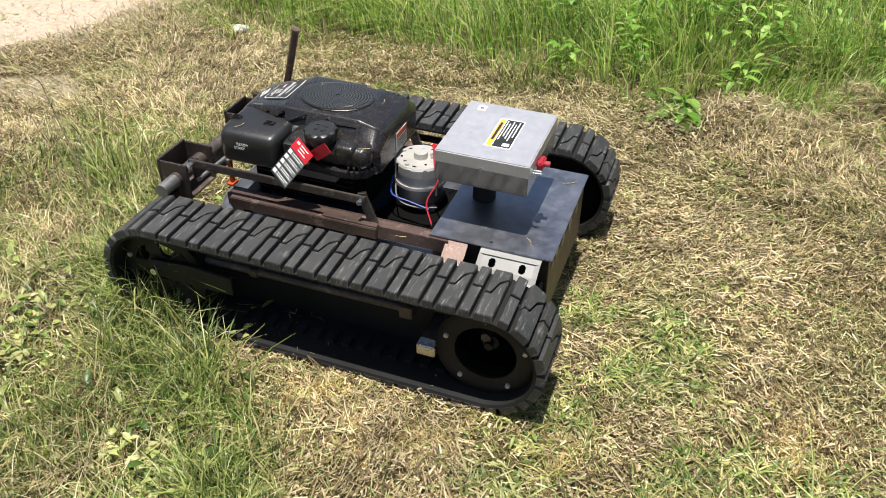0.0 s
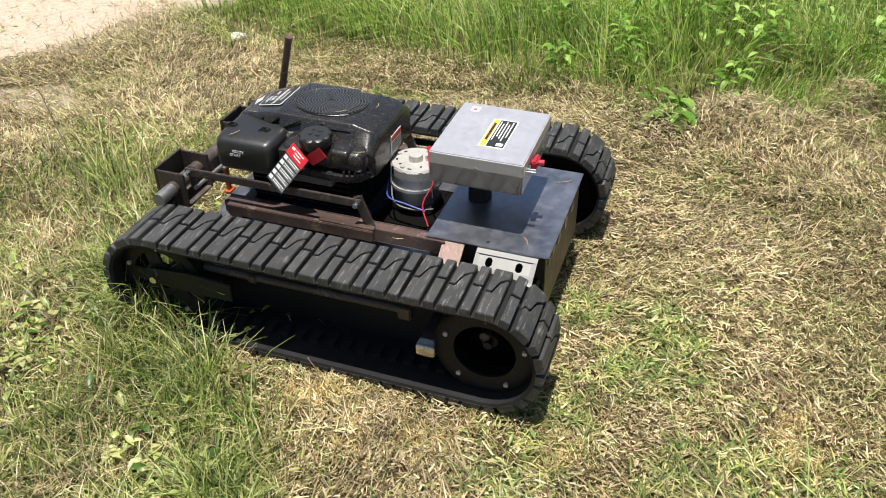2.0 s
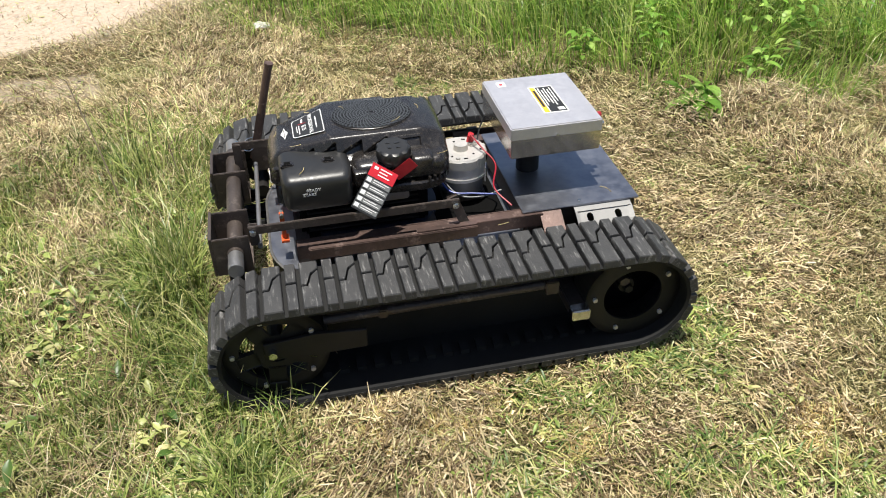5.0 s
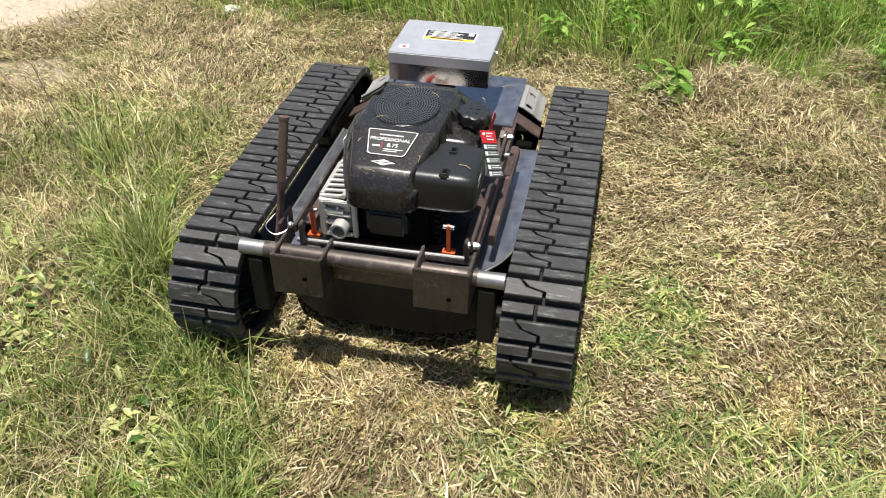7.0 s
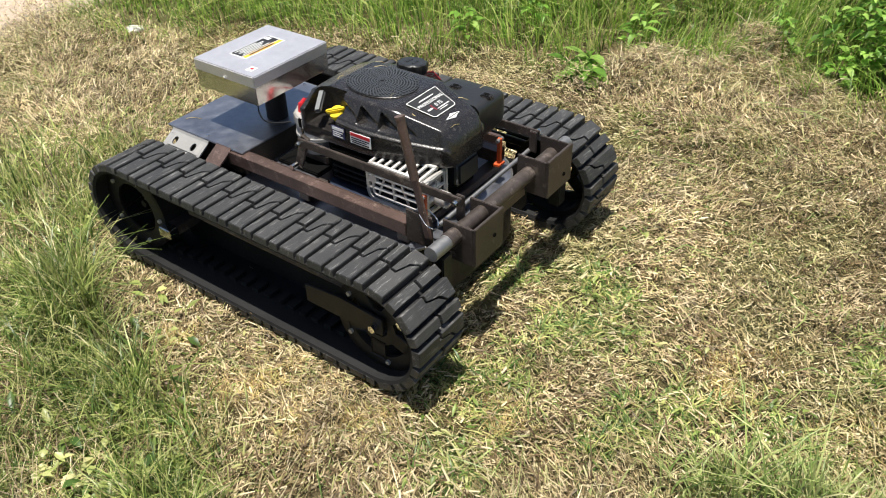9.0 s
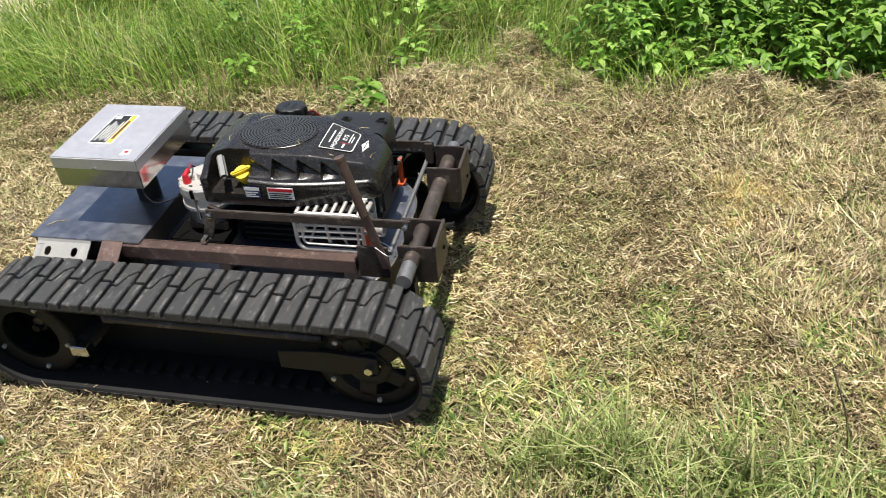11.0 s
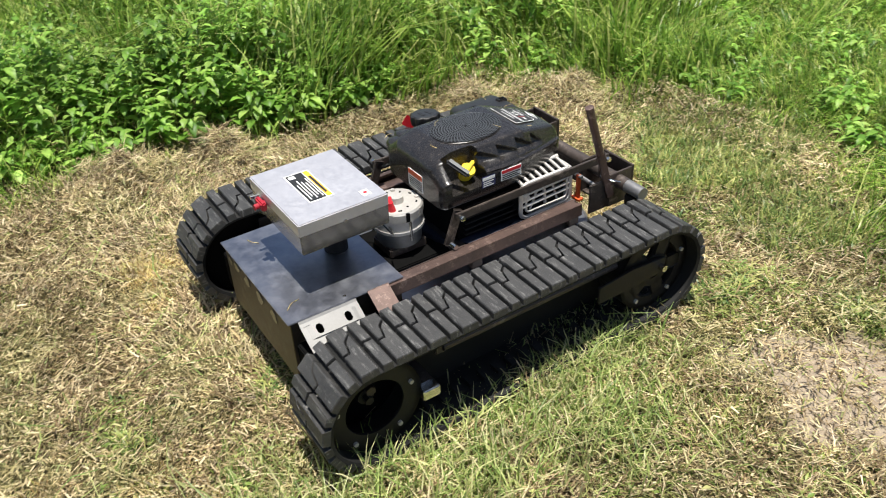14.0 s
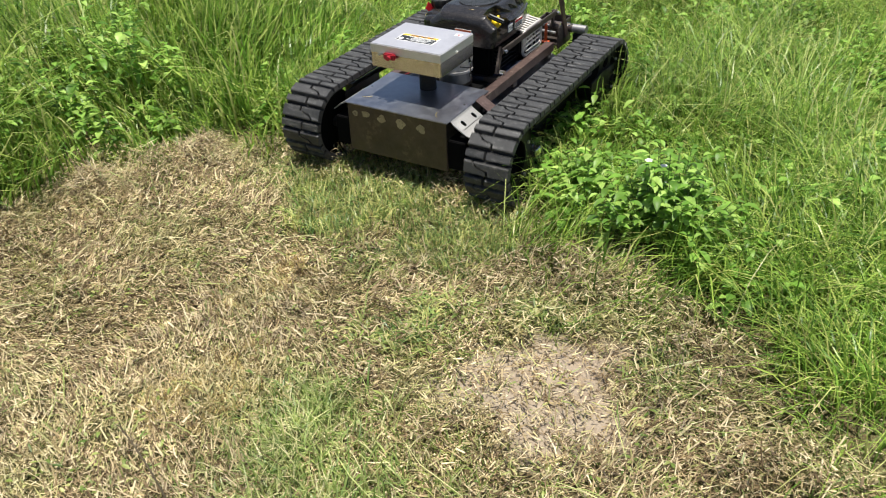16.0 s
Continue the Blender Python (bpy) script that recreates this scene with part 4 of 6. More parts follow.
def lug_mesh(wide, side):
    """One tread block across the belt; the slot in it runs in a zigzag on the wide ones."""
    bm = bmesh.new()
    p = LOOP / PERIODS
    w = TRACK_W / 2
    h = (0.58 if wide else 0.36) * p / 2 - 0.0030
    g = 0.0034
    if wide:
        outer = [(-h, w), (h, w), (h, -w * 0.62 + g), (h * 0.25, -w * 0.42 + g), (-h * 0.25, w * 0.05 + g), (-h, w * 0.05 + g)]
        inner = [(-h, w * 0.05 - g), (-h * 0.25 - g, w * 0.05 - g), (h * 0.25 - g, -w * 0.42 - g), (h, -w * 0.62 - g), (h, -w), (-h, -w)]
    else:
        outer = [(-h, w), (h, w), (h, -w * 0.12 + g), (-h, -w * 0.12 + g)]
        inner = [(-h, -w * 0.12 - g), (h, -w * 0.12 - g), (h, -w), (-h, -w)]
    for poly in (outer, inner):
        lug_prism(bm, [(-x * side, y * side) for x, y in poly])
    return bm


LUGS = []      # tread block, its place on the loop, side
WHEELS = []    # wheel, x, y, side


def wheel(parent, x, side, rear):
    """A wheel that turns: drum and rim plate with its bolts."""
    y = TRACK_Y * side
    bm = bmesh.new()
    R = BELT_R - BELT_T - 0.001
    o = 0.045 * side
    if rear:
        ring(bm, (0, 0), 0.080, R, o, o - 0.008 * side)
        ring(bm, (0, 0), R - 0.012, R, o, -o)
    else:
        ring(bm, (0, 0), 0.030, 0.055, o, o - 0.01 * side)
        ring(bm, (0, 0), R - 0.04, R, o, o - 0.01 * side)
        ring(bm, (0, 0), R - 0.012, R, o, -o)
        for k in range(5):
            a = k * 2 * math.pi / 5
            box(bm, (0.045, min(o, o - 0.01 * side), -0.022), (R - 0.03, max(o, o - 0.01 * side), 0.022), 0.002, 1, pose(0, 0, 0, 0, math.degrees(a), 0))
    wh = part("drive_wheel" if rear else "idler_wheel", bm, BLACK_STEEL, parent, "black steel wheel inside the rubber track")
    for k in range(5):
        a = k * 2 * math.pi / 5 + 0.3
        b = rod(bmesh.new(), (0.106 * math.cos(a), o - 0.004 * side, 0.106 * math.sin(a)), (0.106 * math.cos(a), o + 0.007 * side, 0.106 * math.sin(a)), 0.0065, 6)
        part("bolt", b, ALU_CAST, wh, "zinc bolt head")
    wh.matrix_basis = pose(x, y, AXLE_Z)
    WHEELS.append((wh, x, y, side))


def track(parent, side):
    belt = part("rubber_track", belt_mesh(), BELT, parent, "worn black rubber track with dusty tread blocks", smooth=True)
    belt.location.y = TRACK_Y * side
    first = {}
    for i in range(PERIODS):
        for wide in (True, False):
            s = (i + (0.0 if wide else 0.5)) * LOOP / PERIODS
            if wide not in first:
                lug = part("tread_block", lug_mesh(wide, side), RUBBER, belt)
                first[wide] = lug.data
            else:
                lug = new("tread_block", first[wide])
                lug.parent = belt
            x, z, a = on_loop(s)
            lug.matrix_basis = pose(x, 0, z, 0, math.degrees(a), 0)
            LUGS.append((lug, s, side))
    wheel(parent, REAR_X, side, True)
    wheel(parent, FRONT_X, side, False)
    # inside the track: swing arm, axle bolt, guide rod, side beam, tube stub
    y = TRACK_Y * side
    bm = bmesh.new()
    prism(bm, [(0.75, 0.155), (0.75, 0.205), (0.62, 0.215), (0.50, 0.205), (0.50, 0.15), (0.62, 0.15)], y + 0.05 * side, y + 0.06 * side, "y", 0.002)
    part("swing_arm", bm, BLACK_STEEL, parent)
    # disc closing the view through the wheel, the dark inside painted on it
    part("motor_plate", rod(bmesh.new(), (REAR_X, y - 0.052 * side, AXLE_Z), (REAR_X, y - 0.06 * side, AXLE_Z), 0.128, 40), SHADE_BLACK, parent)
    part("hub_nut", rod(bmesh.new(), (REAR_X + 0.01, y - 0.03 * side, AXLE_Z + 0.02), (REAR_X + 0.01, y + 0.012 * side, AXLE_Z + 0.02), 0.014, 6), BROWN_STEEL, parent)
    part("axle_bolt", rod(bmesh.new(), (0.73, y + 0.058 * side, 0.18), (0.73, y + 0.078 * side, 0.18), 0.011, 6), CHROME, parent, "bright axle bolt")
    bm = rod(bmesh.new(), (0.60, y + 0.01 * side, 0.212), (0.02, y + 0.01 * side, 0.216), 0.012, 12)
    box(bm, (0.0, y - 0.01, 0.195), (0.035, y + 0.03, 0.235), 0.003)
    box(bm, (0.44, y - 0.005, 0.2), (0.465, y + 0.025, 0.225), 0.003)
    part("tension_rod", bm, BROWN_STEEL, parent)
    bm = box(bmesh.new(), (-0.075, 0.1 * side, 0.128), (-0.028, y + 0.068 * side, 0.158), 0.003)
    part("cross_tube", bm, BROWN_STEEL, parent)
    bm = box(bmesh.new(), (-0.076, y + 0.035 * side, 0.127), (-0.027, y + 0.069 * side, 0.159), 0.003)
    part("tube_end", bm, CHROME, parent, "ground bright end of a square tube")
    bm = bmesh.new()
    prism(bm, [(-0.14, 0.018), (0.64, 0.018), (0.66, 0.06), (0.66, 0.20), (0.10, 0.205), (0.10, 0.27), (-0.14, 0.27)], y - 0.082 * side, y - 0.072 * side, "y", 0.002)
    part("side_beam", bm, BLACK_STEEL, parent)
    bm = rod(bmesh.new(), (REAR_X, 0.18 * side, AXLE_Z), (REAR_X, y + 0.0 * side, AXLE_Z), 0.022, 16)
    rod(bm, (REAR_X, y, AXLE_Z), (REAR_X, y + 0.02 * side, AXLE_Z), 0.012, 6)
    part("drive_axle", bm, BLACK_STEEL, parent)
    bm = rod(bmesh.new(), (FRONT_X, 0.30 * side, AXLE_Z), (FRONT_X, y + 0.05 * side, AXLE_Z), 0.02, 16)
    part("idler_axle", bm, BLACK_STEEL, parent)


def rounded_rect(x0, x1, y0, y1, r, n=5):
    out = []
    for cx, cy, a0 in ((x1 - r, y1 - r, 0), (x0 + r, y1 - r, 90), (x0 + r, y0 + r, 180), (x1 - r, y0 + r, 270)):
        for k in range(n + 1):
            a = radians(a0 + 90 * k / n)
            out.append((cx + r * math.cos(a), cy + r * math.sin(a)))
    return out


def frame_parts(m):
    # cutting deck: steel shell with round front corners
    bm = bmesh.new()
    arc = [(0.50 + 0.21 * math.sin(k * math.pi / 24), 0.105 + 0.21 * math.cos(k * math.pi / 24)) for k in range(13)]
    out = [(0.03, -0.315)] + [(x, -y) for x, y in arc] + arc[::-1] + [(0.03, 0.315)]
    prism(bm, out, 0.226, 0.232, "z", 0.001)
    part("deck_shell", bm, STEEL, m, "bare steel cutting deck plate with rounded front corners")
    bm = bmesh.new()
    n = len(out)
    lo = [bm.verts.new((x, y, 0.05)) for x, y in out]
    hi = [bm.verts.new((x, y, 0.225)) for x, y in out]
    for i in range(n):
        bm.faces.new((lo[i], lo[(i + 1) % n], hi[(i + 1) % n], hi[i]))
    bmesh.ops.solidify(bm, geom=bm.faces[:], thickness=0.004)
    part("deck_skirt", bm, BLACK_STEEL, m)
    part("deck_rim", tube_path(bmesh.new(), [Vector((x, y, 0.232)) for x, y in out], 0.004, 6), BRACKET, m, "bright worn rim of the cutting deck")
    part("mower_blade", box(box(bmesh.new(), (0.10, -0.03, 0.10), (0.62, 0.03, 0.106), 0.001), (0.34, -0.02, 0.105), (0.38, 0.02, 0.24), 0.003), BLACK_STEEL, m)
    # long rails
    for s in (1, -1):
        bm = bmesh.new()
        box(bm, (-0.02, 0.216 * s - 0.019, 0.266), (0.64, 0.216 * s + 0.019, 0.268), 0.001)
        box(bm, (-0.02, 0.216 * s - 0.019, 0.268), (0.64, 0.216 * s - 0.014, 0.305), 0.001)
        box(bm, (-0.02, 0.216 * s + 0.014, 0.268), (0.64, 0.216 * s + 0.019, 0.305), 0.001)
        box(bm, (-0.018, 0.216 * s - 0.016, 0.298), (0.638, 0.216 * s + 0.016, 0.304), 0.001)
        part("frame_rail", bm, RUST, m, "rusty brown steel frame rail")
        if s > 0:
            bm = box(bmesh.new(), (0.17, 0.254, 0.285), (0.61, 0.270, 0.318), 0.002)
            box(bm, (0.17, 0.246, 0.313), (0.33, 0.264, 0.322), 0.001)
            part("flat_bar", bm, RUST, m)
    for x in (0.0, 0.27, 0.62):
        part("cross_member", box(bmesh.new(), (x - 0.018, -0.225, 0.235), (x + 0.018, 0.225, 0.262), 0.002), BROWN_STEEL, m)
    # front tube with its ground ends and the two channel brackets
    part("front_tube", rod(bmesh.new(), (0.79, -0.262, 0.325), (0.79, 0.262, 0.325), 0.0205, 20), BROWN_STEEL, m, smooth=True)
    for s in (1, -1):
        part("tube_end", rod(bmesh.new(), (0.79, 0.258 * s, 0.325), (0.79, 0.325 * s, 0.325), 0.0195, 20), BRACKET, m, "bright ground end of the front tube", smooth=True)
        y0, y1, dz = (0.12, 0.25, 0.0) if s > 0 else (-0.225, -0.10, -0.016)
        bm = bmesh.new()
        box(bm, (0.842, y0, 0.262 + dz), (0.85, y1, 0.376 + dz), 0.0015)
        box(bm, (0.752, y0, 0.262 + dz), (0.8415, y0 + 0.007, 0.372 + dz), 0.0015)
        box(bm, (0.752, y1 - 0.007, 0.262 + dz), (0.8415, y1, 0.372 + dz), 0.0015)
        box(bm, (0.752, y0 + 0.0075, 0.262 + dz), (0.8415, y1 - 0.0075, 0.269 + dz), 0.0015)
        part("front_bracket", bm, BROWN_STEEL, m, "heavy open-topped steel channel bracket")
        part("bolt", rod(bmesh.new(), (0.848, (y0 + y1) / 2 + 0.02, 0.30), (0.853, (y0 + y1) / 2 + 0.02, 0.30), 0.006, 6), SHADE_BLACK, m)
        bm = box(bmesh.new(), (0.775, 0.285 * s - 0.02, 0.14), (0.81, 0.285 * s + 0.02, 0.305), 0.003)
        part("front_leg", bm, BLACK_STEEL, m)
    # lift linkage on both sides
    for s, yb, xf, xr, z in ((1, 0.236, 0.739, 0.224, 0.378), (-1, -0.183, 0.769, 0.245, 0.392)):
        bm = box(bmesh.new(), (xr - 0.012, yb - 0.004, z - 0.012), (xf + 0.012, yb + 0.004, z + 0.012), 0.0015)
        part("link_bar", bm, BROWN_STEEL, m, "long flat steel link bar")
        for x in (xr, xf):
            b = rod(bmesh.new(), (x, yb - 0.012, z), (x, yb + 0.016 * s, z), 0.009, 6)
            rod(b, (x, yb, z), (x, yb + 0.020 * s, z), 0.006, 10)
            part("bolt", b, CHROME, m)
        d = Vector((-0.03, 0, -0.078))
        p = Vector((xr, yb - 0.012 * s, z))
        bm = box(bmesh.new(), (-0.011, -0.004, -0.012), (0.011, 0.004, 0.092), 0.002, m=frame_from(p, (0.93, 0, -0.36), (0, 1, 0)) @ pose(0, 0, 0, 180, 0, 0))
        part("lever_arm", bm, BROWN_STEEL, m)
        q = p + d
        part("bolt", rod(bmesh.new(), (q.x, q.y - 0.012, q.z), (q.x, q.y + 0.035 * s, q.z), 0.008, 8), CHROME, m)
        bm = box(bmesh.new(), (xf - 0.012, yb - 0.012 * s - 0.004, 0.325), (xf + 0.012, yb - 0.012 * s + 0.004, z + 0.012), 0.002)
        part("lever_arm", bm, BROWN_STEEL, m)
    # cross shaft, threaded rod and painted clips at the front
    part("lift_shaft", rod(bmesh.new(), (0.725, -0.205, 0.316), (0.728, 0.238, 0.328), 0.0062, 12), BRACKET, m, "bright threaded cross rod")
    part("front_plate", box(bmesh.new(), (0.772, -0.10, 0.252), (0.781, 0.12, 0.316), 0.002), BROWN_STEEL, m, "flat steel plate under the front tube")
    for y, z in ((-0.184, 0.338), (0.165, 0.338)):
        bm = box(bmesh.new(), (0.655, y - 0.016, z - 0.05), (0.675, y + 0.016, z - 0.042), 0.001)
        box(bm, (0.660, y - 0.005, z - 0.05), (0.672, y + 0.005, z + 0.035), 0.001)
        part("clip", bm, ORANGE, m, "orange painted steel clip")
        part("bolt", rod(bmesh.new(), (0.666, y - 0.014, z + 0.03), (0.666, y + 0.014, z + 0.03), 0.0055, 8), BRACKET, m)
    # upright hand lever
    foot, tip = Vector((0.722, -0.252, 0.335)), Vector((0.645, -0.236, 0.608))
    mid = foot.lerp(tip, 0.45)
    bm = rod(bmesh.new(), mid, tip, 0.0115, 14)
    rod(bm, tip - (tip - foot).normalized() * 0.004, tip + (tip - foot).normalized() * 0.003, 0.0128, 14)
    q = (tip - foot).to_track_quat("Z", "Y").to_matrix().to_4x4()
    box(bm, (-0.012, -0.0045, -0.03), (0.012, 0.0045, 0.14), 0.002, m=Matrix.Translation(foot) @ q @ pose(0, 0, 0, 0, 0, 90))
    part("hand_lever", bm, RUST, m, "rusty upright lever with a tube end")
    bm = tube_path(bmesh.new(), curve_pts([(0.71, -0.262, 0.375), (0.745, -0.275, 0.36), (0.755, -0.25, 0.345), (0.735, -0.225, 0.35), (0.71, -0.23, 0.372)], 8), 0.0016)
    part("spring_pin", bm, CHROME, m)
    part("lever_plate", box(bmesh.new(), (0.655, -0.2485, 0.27), (0.735, -0.241, 0.365), 0.002), BROWN_STEEL, m)


def rear_parts(m):
    # rear housing with its top plate
    bm = bmesh.new()
    prism(bm, [(0.03, 0.305), (-0.288, 0.305), (-0.29, 0.11), (0.03, 0.11)], -0.218, 0.218, "y", 0.002)
    part("rear_housing", bm, REAR_STEEL, m, "dull spotted steel rear housing")
    # round worn marks on the rear face
    for y, z, r in ((0.135, 0.272, 0.017), (0.062, 0.268, 0.018), (-0.022, 0.264, 0.020), (-0.112, 0.262, 0.019), (0.182, 0.268, 0.012)):
        bm = bmesh.new()
        prism(bm, [(y + r * (1 + 0.22 * math.sin(3 * a + 40 * y)) * math.cos(a), z + 0.85 * r * (1 + 0.2 * math.sin(2 * a + 60 * y)) * math.sin(a)) for a in (2 * math.pi * k / 18 for k in range(18))], -0.2912, -0.2895, "x")
        part("worn_mark", bm, WORN, m)
    bm = box(bmesh.new(), (-0.296, -0.226, 0.3055), (0.035, 0.226, 0.3105), 0.0015)
    part("top_plate", bm, STEEL, m, "blue-grey bare mill steel top plate")
    for s in (1, -1):
        part("bolt", rod(bmesh.new(), (-0.13, 0.208 * s, 0.31), (-0.13, 0.208 * s, 0.314), 0.005, 6), CHROME, m)
        # sloping bracket with two slots
        mm = frame_from((0, 0.222 * s, 0.306), (1, 0, 0), (0, 0.85 * s, -0.53))
        bm = bmesh.new()
        holes = (-0.147, -0.227)
        def quad(*pts):
            bm.faces.new([bm.verts.new((px, py, 0)) for px, py in pts])
        x0, x1, y0, y1 = -0.27, -0.108, 0.0, 0.092
        ya, yb = 0.020, 0.058
        cells = sorted((hx - 0.016, hx + 0.016, hx) for hx in holes)
        quad((x0, y0), (x1, y0), (x1, ya), (x0, ya))
        quad((x0, yb), (x1, yb), (x1, y1), (x0, y1))
        quad((x0, ya), (cells[0][0], ya), (cells[0][0], yb), (x0, yb))
        quad((cells[0][1], ya), (cells[1][0], ya), (cells[1][0], yb), (cells[0][1], yb))
        quad((cells[1][1], ya), (x1, ya), (x1, yb), (cells[1][1], yb))
        for ca, cb_, hx in cells:
            c4 = [(ca, ya), (cb_, ya), (cb_, yb), (ca, yb)]
            r1, r2, yc = 0.009, 0.004, (ya + yb) / 2
            o8 = [(hx - r2, yc - 0.013), (hx + r2, yc - 0.013), (hx + r1, yc - 0.007), (hx + r1, yc + 0.007), (hx + r2, yc + 0.013), (hx - r2, yc + 0.013), (hx - r1, yc + 0.007), (hx - r1, yc - 0.007)]
            for i in range(4):
                quad(c4[i], c4[(i + 1) % 4], o8[2 * i + 1], o8[2 * i])
                quad(c4[(i + 1) % 4], o8[(2 * i + 2) % 8], o8[2 * i + 1])
        bmesh.ops.remove_doubles(bm, verts=bm.verts[:], dist=0.0003)
        bmesh.ops.recalc_face_normals(bm, faces=bm.faces[:])
        bmesh.ops.solidify(bm, geom=bm.faces[:], thickness=0.004)
        bm.transform(mm)
        part("slotted_bracket", bm, GALV, m, "bright slotted metal bracket")
        bm = box(bmesh.new(), (-0.072, 0, -0.005), (-0.012, 0.1, 0.0), 0.001, m=mm)
        part("gusset", bm, RUST, m, "light rusty steel gusset")
        # block between housing and track, its shade painted in as near-black
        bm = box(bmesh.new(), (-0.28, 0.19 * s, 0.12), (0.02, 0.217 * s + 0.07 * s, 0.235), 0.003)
        part("motor_case", bm, SHADE_BLACK, m)
    # post and control box
    bm = rod(bmesh.new(), (-0.045, 0.0, 0.31), (-0.045, 0.0, 0.437), 0.033, 24)
    part("post", bm, BLACK_STEEL, m, "black round mounting post", smooth=True)
    cb = part("control_box", box(bmesh.new(), (-0.1985, -0.1505, 0.432), (0.0505, 0.1505, 0.518), 0.003, 2), BOX_ALU, m, "brushed aluminium control box")
    lid = box(bmesh.new(), (-0.2, -0.152, 0.486), (0.052, 0.152, 0.5225), 0.003, 2)
    part("lid", lid, ALU, cb, "brushed aluminium lid with a worn rim")
    z = 0.5228
    part("warning_label", box(bmesh.new(), (-0.129, -0.074, z), (-0.06, 0.086, z + 0.0006), 0), WHITE, cb, "white, black and yellow warning label")
    part("label_band", box(bmesh.new(), (-0.077, -0.07, z + 0.0006), (-0.063, 0.082, z + 0.0012), 0), WARN, cb)
    part("black_panel", box(bmesh.new(), (-0.126, -0.070, z + 0.0006), (-0.080, 0.082, z + 0.0012), 0), INK, cb)
    for k in range(5):
        x = -0.0835 - 0.0082 * k
        part("print_bar", box(bmesh.new(), (x - 0.0030, -0.062 + 0.012 * (k % 2), z + 0.0012), (x, 0.046 - 0.011 * ((k * 2) % 3), z + 0.0017), 0), WHITE, cb)
    part("print_bar", box(bmesh.new(), (-0.122, 0.060, z + 0.0012), (-0.104, 0.076, z + 0.0017), 0), WHITE, cb)
    part("print_bar", box(bmesh.new(), (-0.074, -0.05, z + 0.0012), (-0.067, 0.05, z + 0.0017), 0), INK, cb)
    part("sticker", box(bmesh.new(), (-0.005, -0.128, z), (0.018, -0.10, z + 0.0006), 0), WHITE, cb, "small white sticker")
    part("print_bar", box(bmesh.new(), (0.002, -0.118, z + 0.0006), (0.012, -0.108, z + 0.0012), 0), RED, cb)
    for s in (1, -1):
        part("bolt", rod(bmesh.new(), (-0.075, 0.150 * s, 0.49), (-0.075, 0.1555 * s, 0.49), 0.0055, 6), CHROME, cb)
    bm = box(bmesh.new(), (-0.218, 0.035, 0.474), (-0.203, 0.085, 0.498), 0.004)
    rod(bm, (-0.198, 0.06, 0.485), (-0.232, 0.055, 0.485), 0.008, 12)
    part("power_switch", bm, RED_WIRE, cb, "red plastic power switch")
    part("switch_stud", rod(bmesh.new(), (-0.19, 0.105, 0.485), (-0.222, 0.105, 0.487), 0.005, 8), CHROME, cb)
    bm = tube_path(bmesh.new(), curve_pts([(0.03, -0.13, 0.435), (0.045, -0.145, 0.41), (0.06, -0.14, 0.385), (0.075, -0.11, 0.37), (0.09, -0.07, 0.36)], 8), 0.0024)
    part("cable", bm, TANK, m, "thin dark cable")
    # alternator
    ax, ay = 0.15, -0.01
    bm = rod(bmesh.new(), (ax, ay, 0.322), (ax, ay, 0.331), 0.0745, 40)
    rod(bm, (ax, ay, 0.331), (ax, ay, 0.362), 0.0715, 40)
    alt = part("alternator", bm, MACHINED, m, "alternator with a pale cast cover and bright machined body", smooth=True)
    bm = rod(bmesh.new(), (ax, ay, 0.3625), (ax, ay, 0.386), 0.0735, 48)
    rod(bm, (ax, ay, 0.386), (ax, ay, 0.392), 0.0735, 48, 0.069)
    part("end_cover", bm, ALU_CAST, alt, "pale cast aluminium end cover", smooth=True)
    part("lower_case", rod(bmesh.new(), (ax, ay, 0.275), (ax, ay, 0.3215), 0.064, 40), BRACKET, alt, "dull grey lower case", smooth=True)
    for k in range(10):
        a = k * 0.6283 + 0.2
        # every third notch is near-black, a gap's shade given as colour
        part("rim_notch", box(bmesh.new(), (0.0705, -0.005, 0.364), (0.0745, 0.005, 0.3895), 0.0008, m=pose(ax, ay, 0, 0, 0, math.degrees(a))), SHADE_BLACK if k % 3 == 1 else ALU_CAST, alt)
    for k in range(3):
        a = k * 2.094 + 0.5
        part("through_bolt", rod(bmesh.new(), (ax + 0.073 * math.cos(a), ay + 0.073 * math.sin(a), 0.30), (ax + 0.073 * math.cos(a), ay + 0.073 * math.sin(a), 0.362), 0.0042, 8), CHROME, alt)
    bm = rod(bmesh.new(), (ax, ay, 0.392), (ax, ay, 0.409), 0.021, 24, 0.019)
    part("bearing_cap", bm, ALU_CAST, alt, smooth=True)
    for rad, deg, w, d in ((0.054, 15, 0.010, 0.006), (0.050, 48, 0.005, 0.008), (0.057, 92, 0.012, 0.005), (0.046, 128, 0.006, 0.006), (0.056, 165, 0.010, 0.006), (0.038, 190, 0.005, 0.005), (0.055, 250, 0.011, 0.006), (0.045, 282, 0.006, 0.007), (0.056, 322, 0.010, 0.005)):
        # thin dark plates; the darkness inside the slots is only their colour
        part("vent_slot", box(bmesh.new(), (rad - d / 2, -w / 2, 0), (rad + d / 2, w / 2, 0.0012), 0, m=pose(ax, ay, 0.3915, 0, 0, deg)), SHADE_BLACK, alt)
    for rad, deg in ((0.058, 70), (0.058, 205), (0.058, 345)):
        c = Vector((ax + rad * math.cos(radians(deg)), ay + rad * math.sin(radians(deg)), 0.391))
        part("screw_boss", rod(bmesh.new(), c, c + Vector((0, 0, 0.006)), 0.007, 14, 0.006), ALU_CAST, alt, smooth=True)
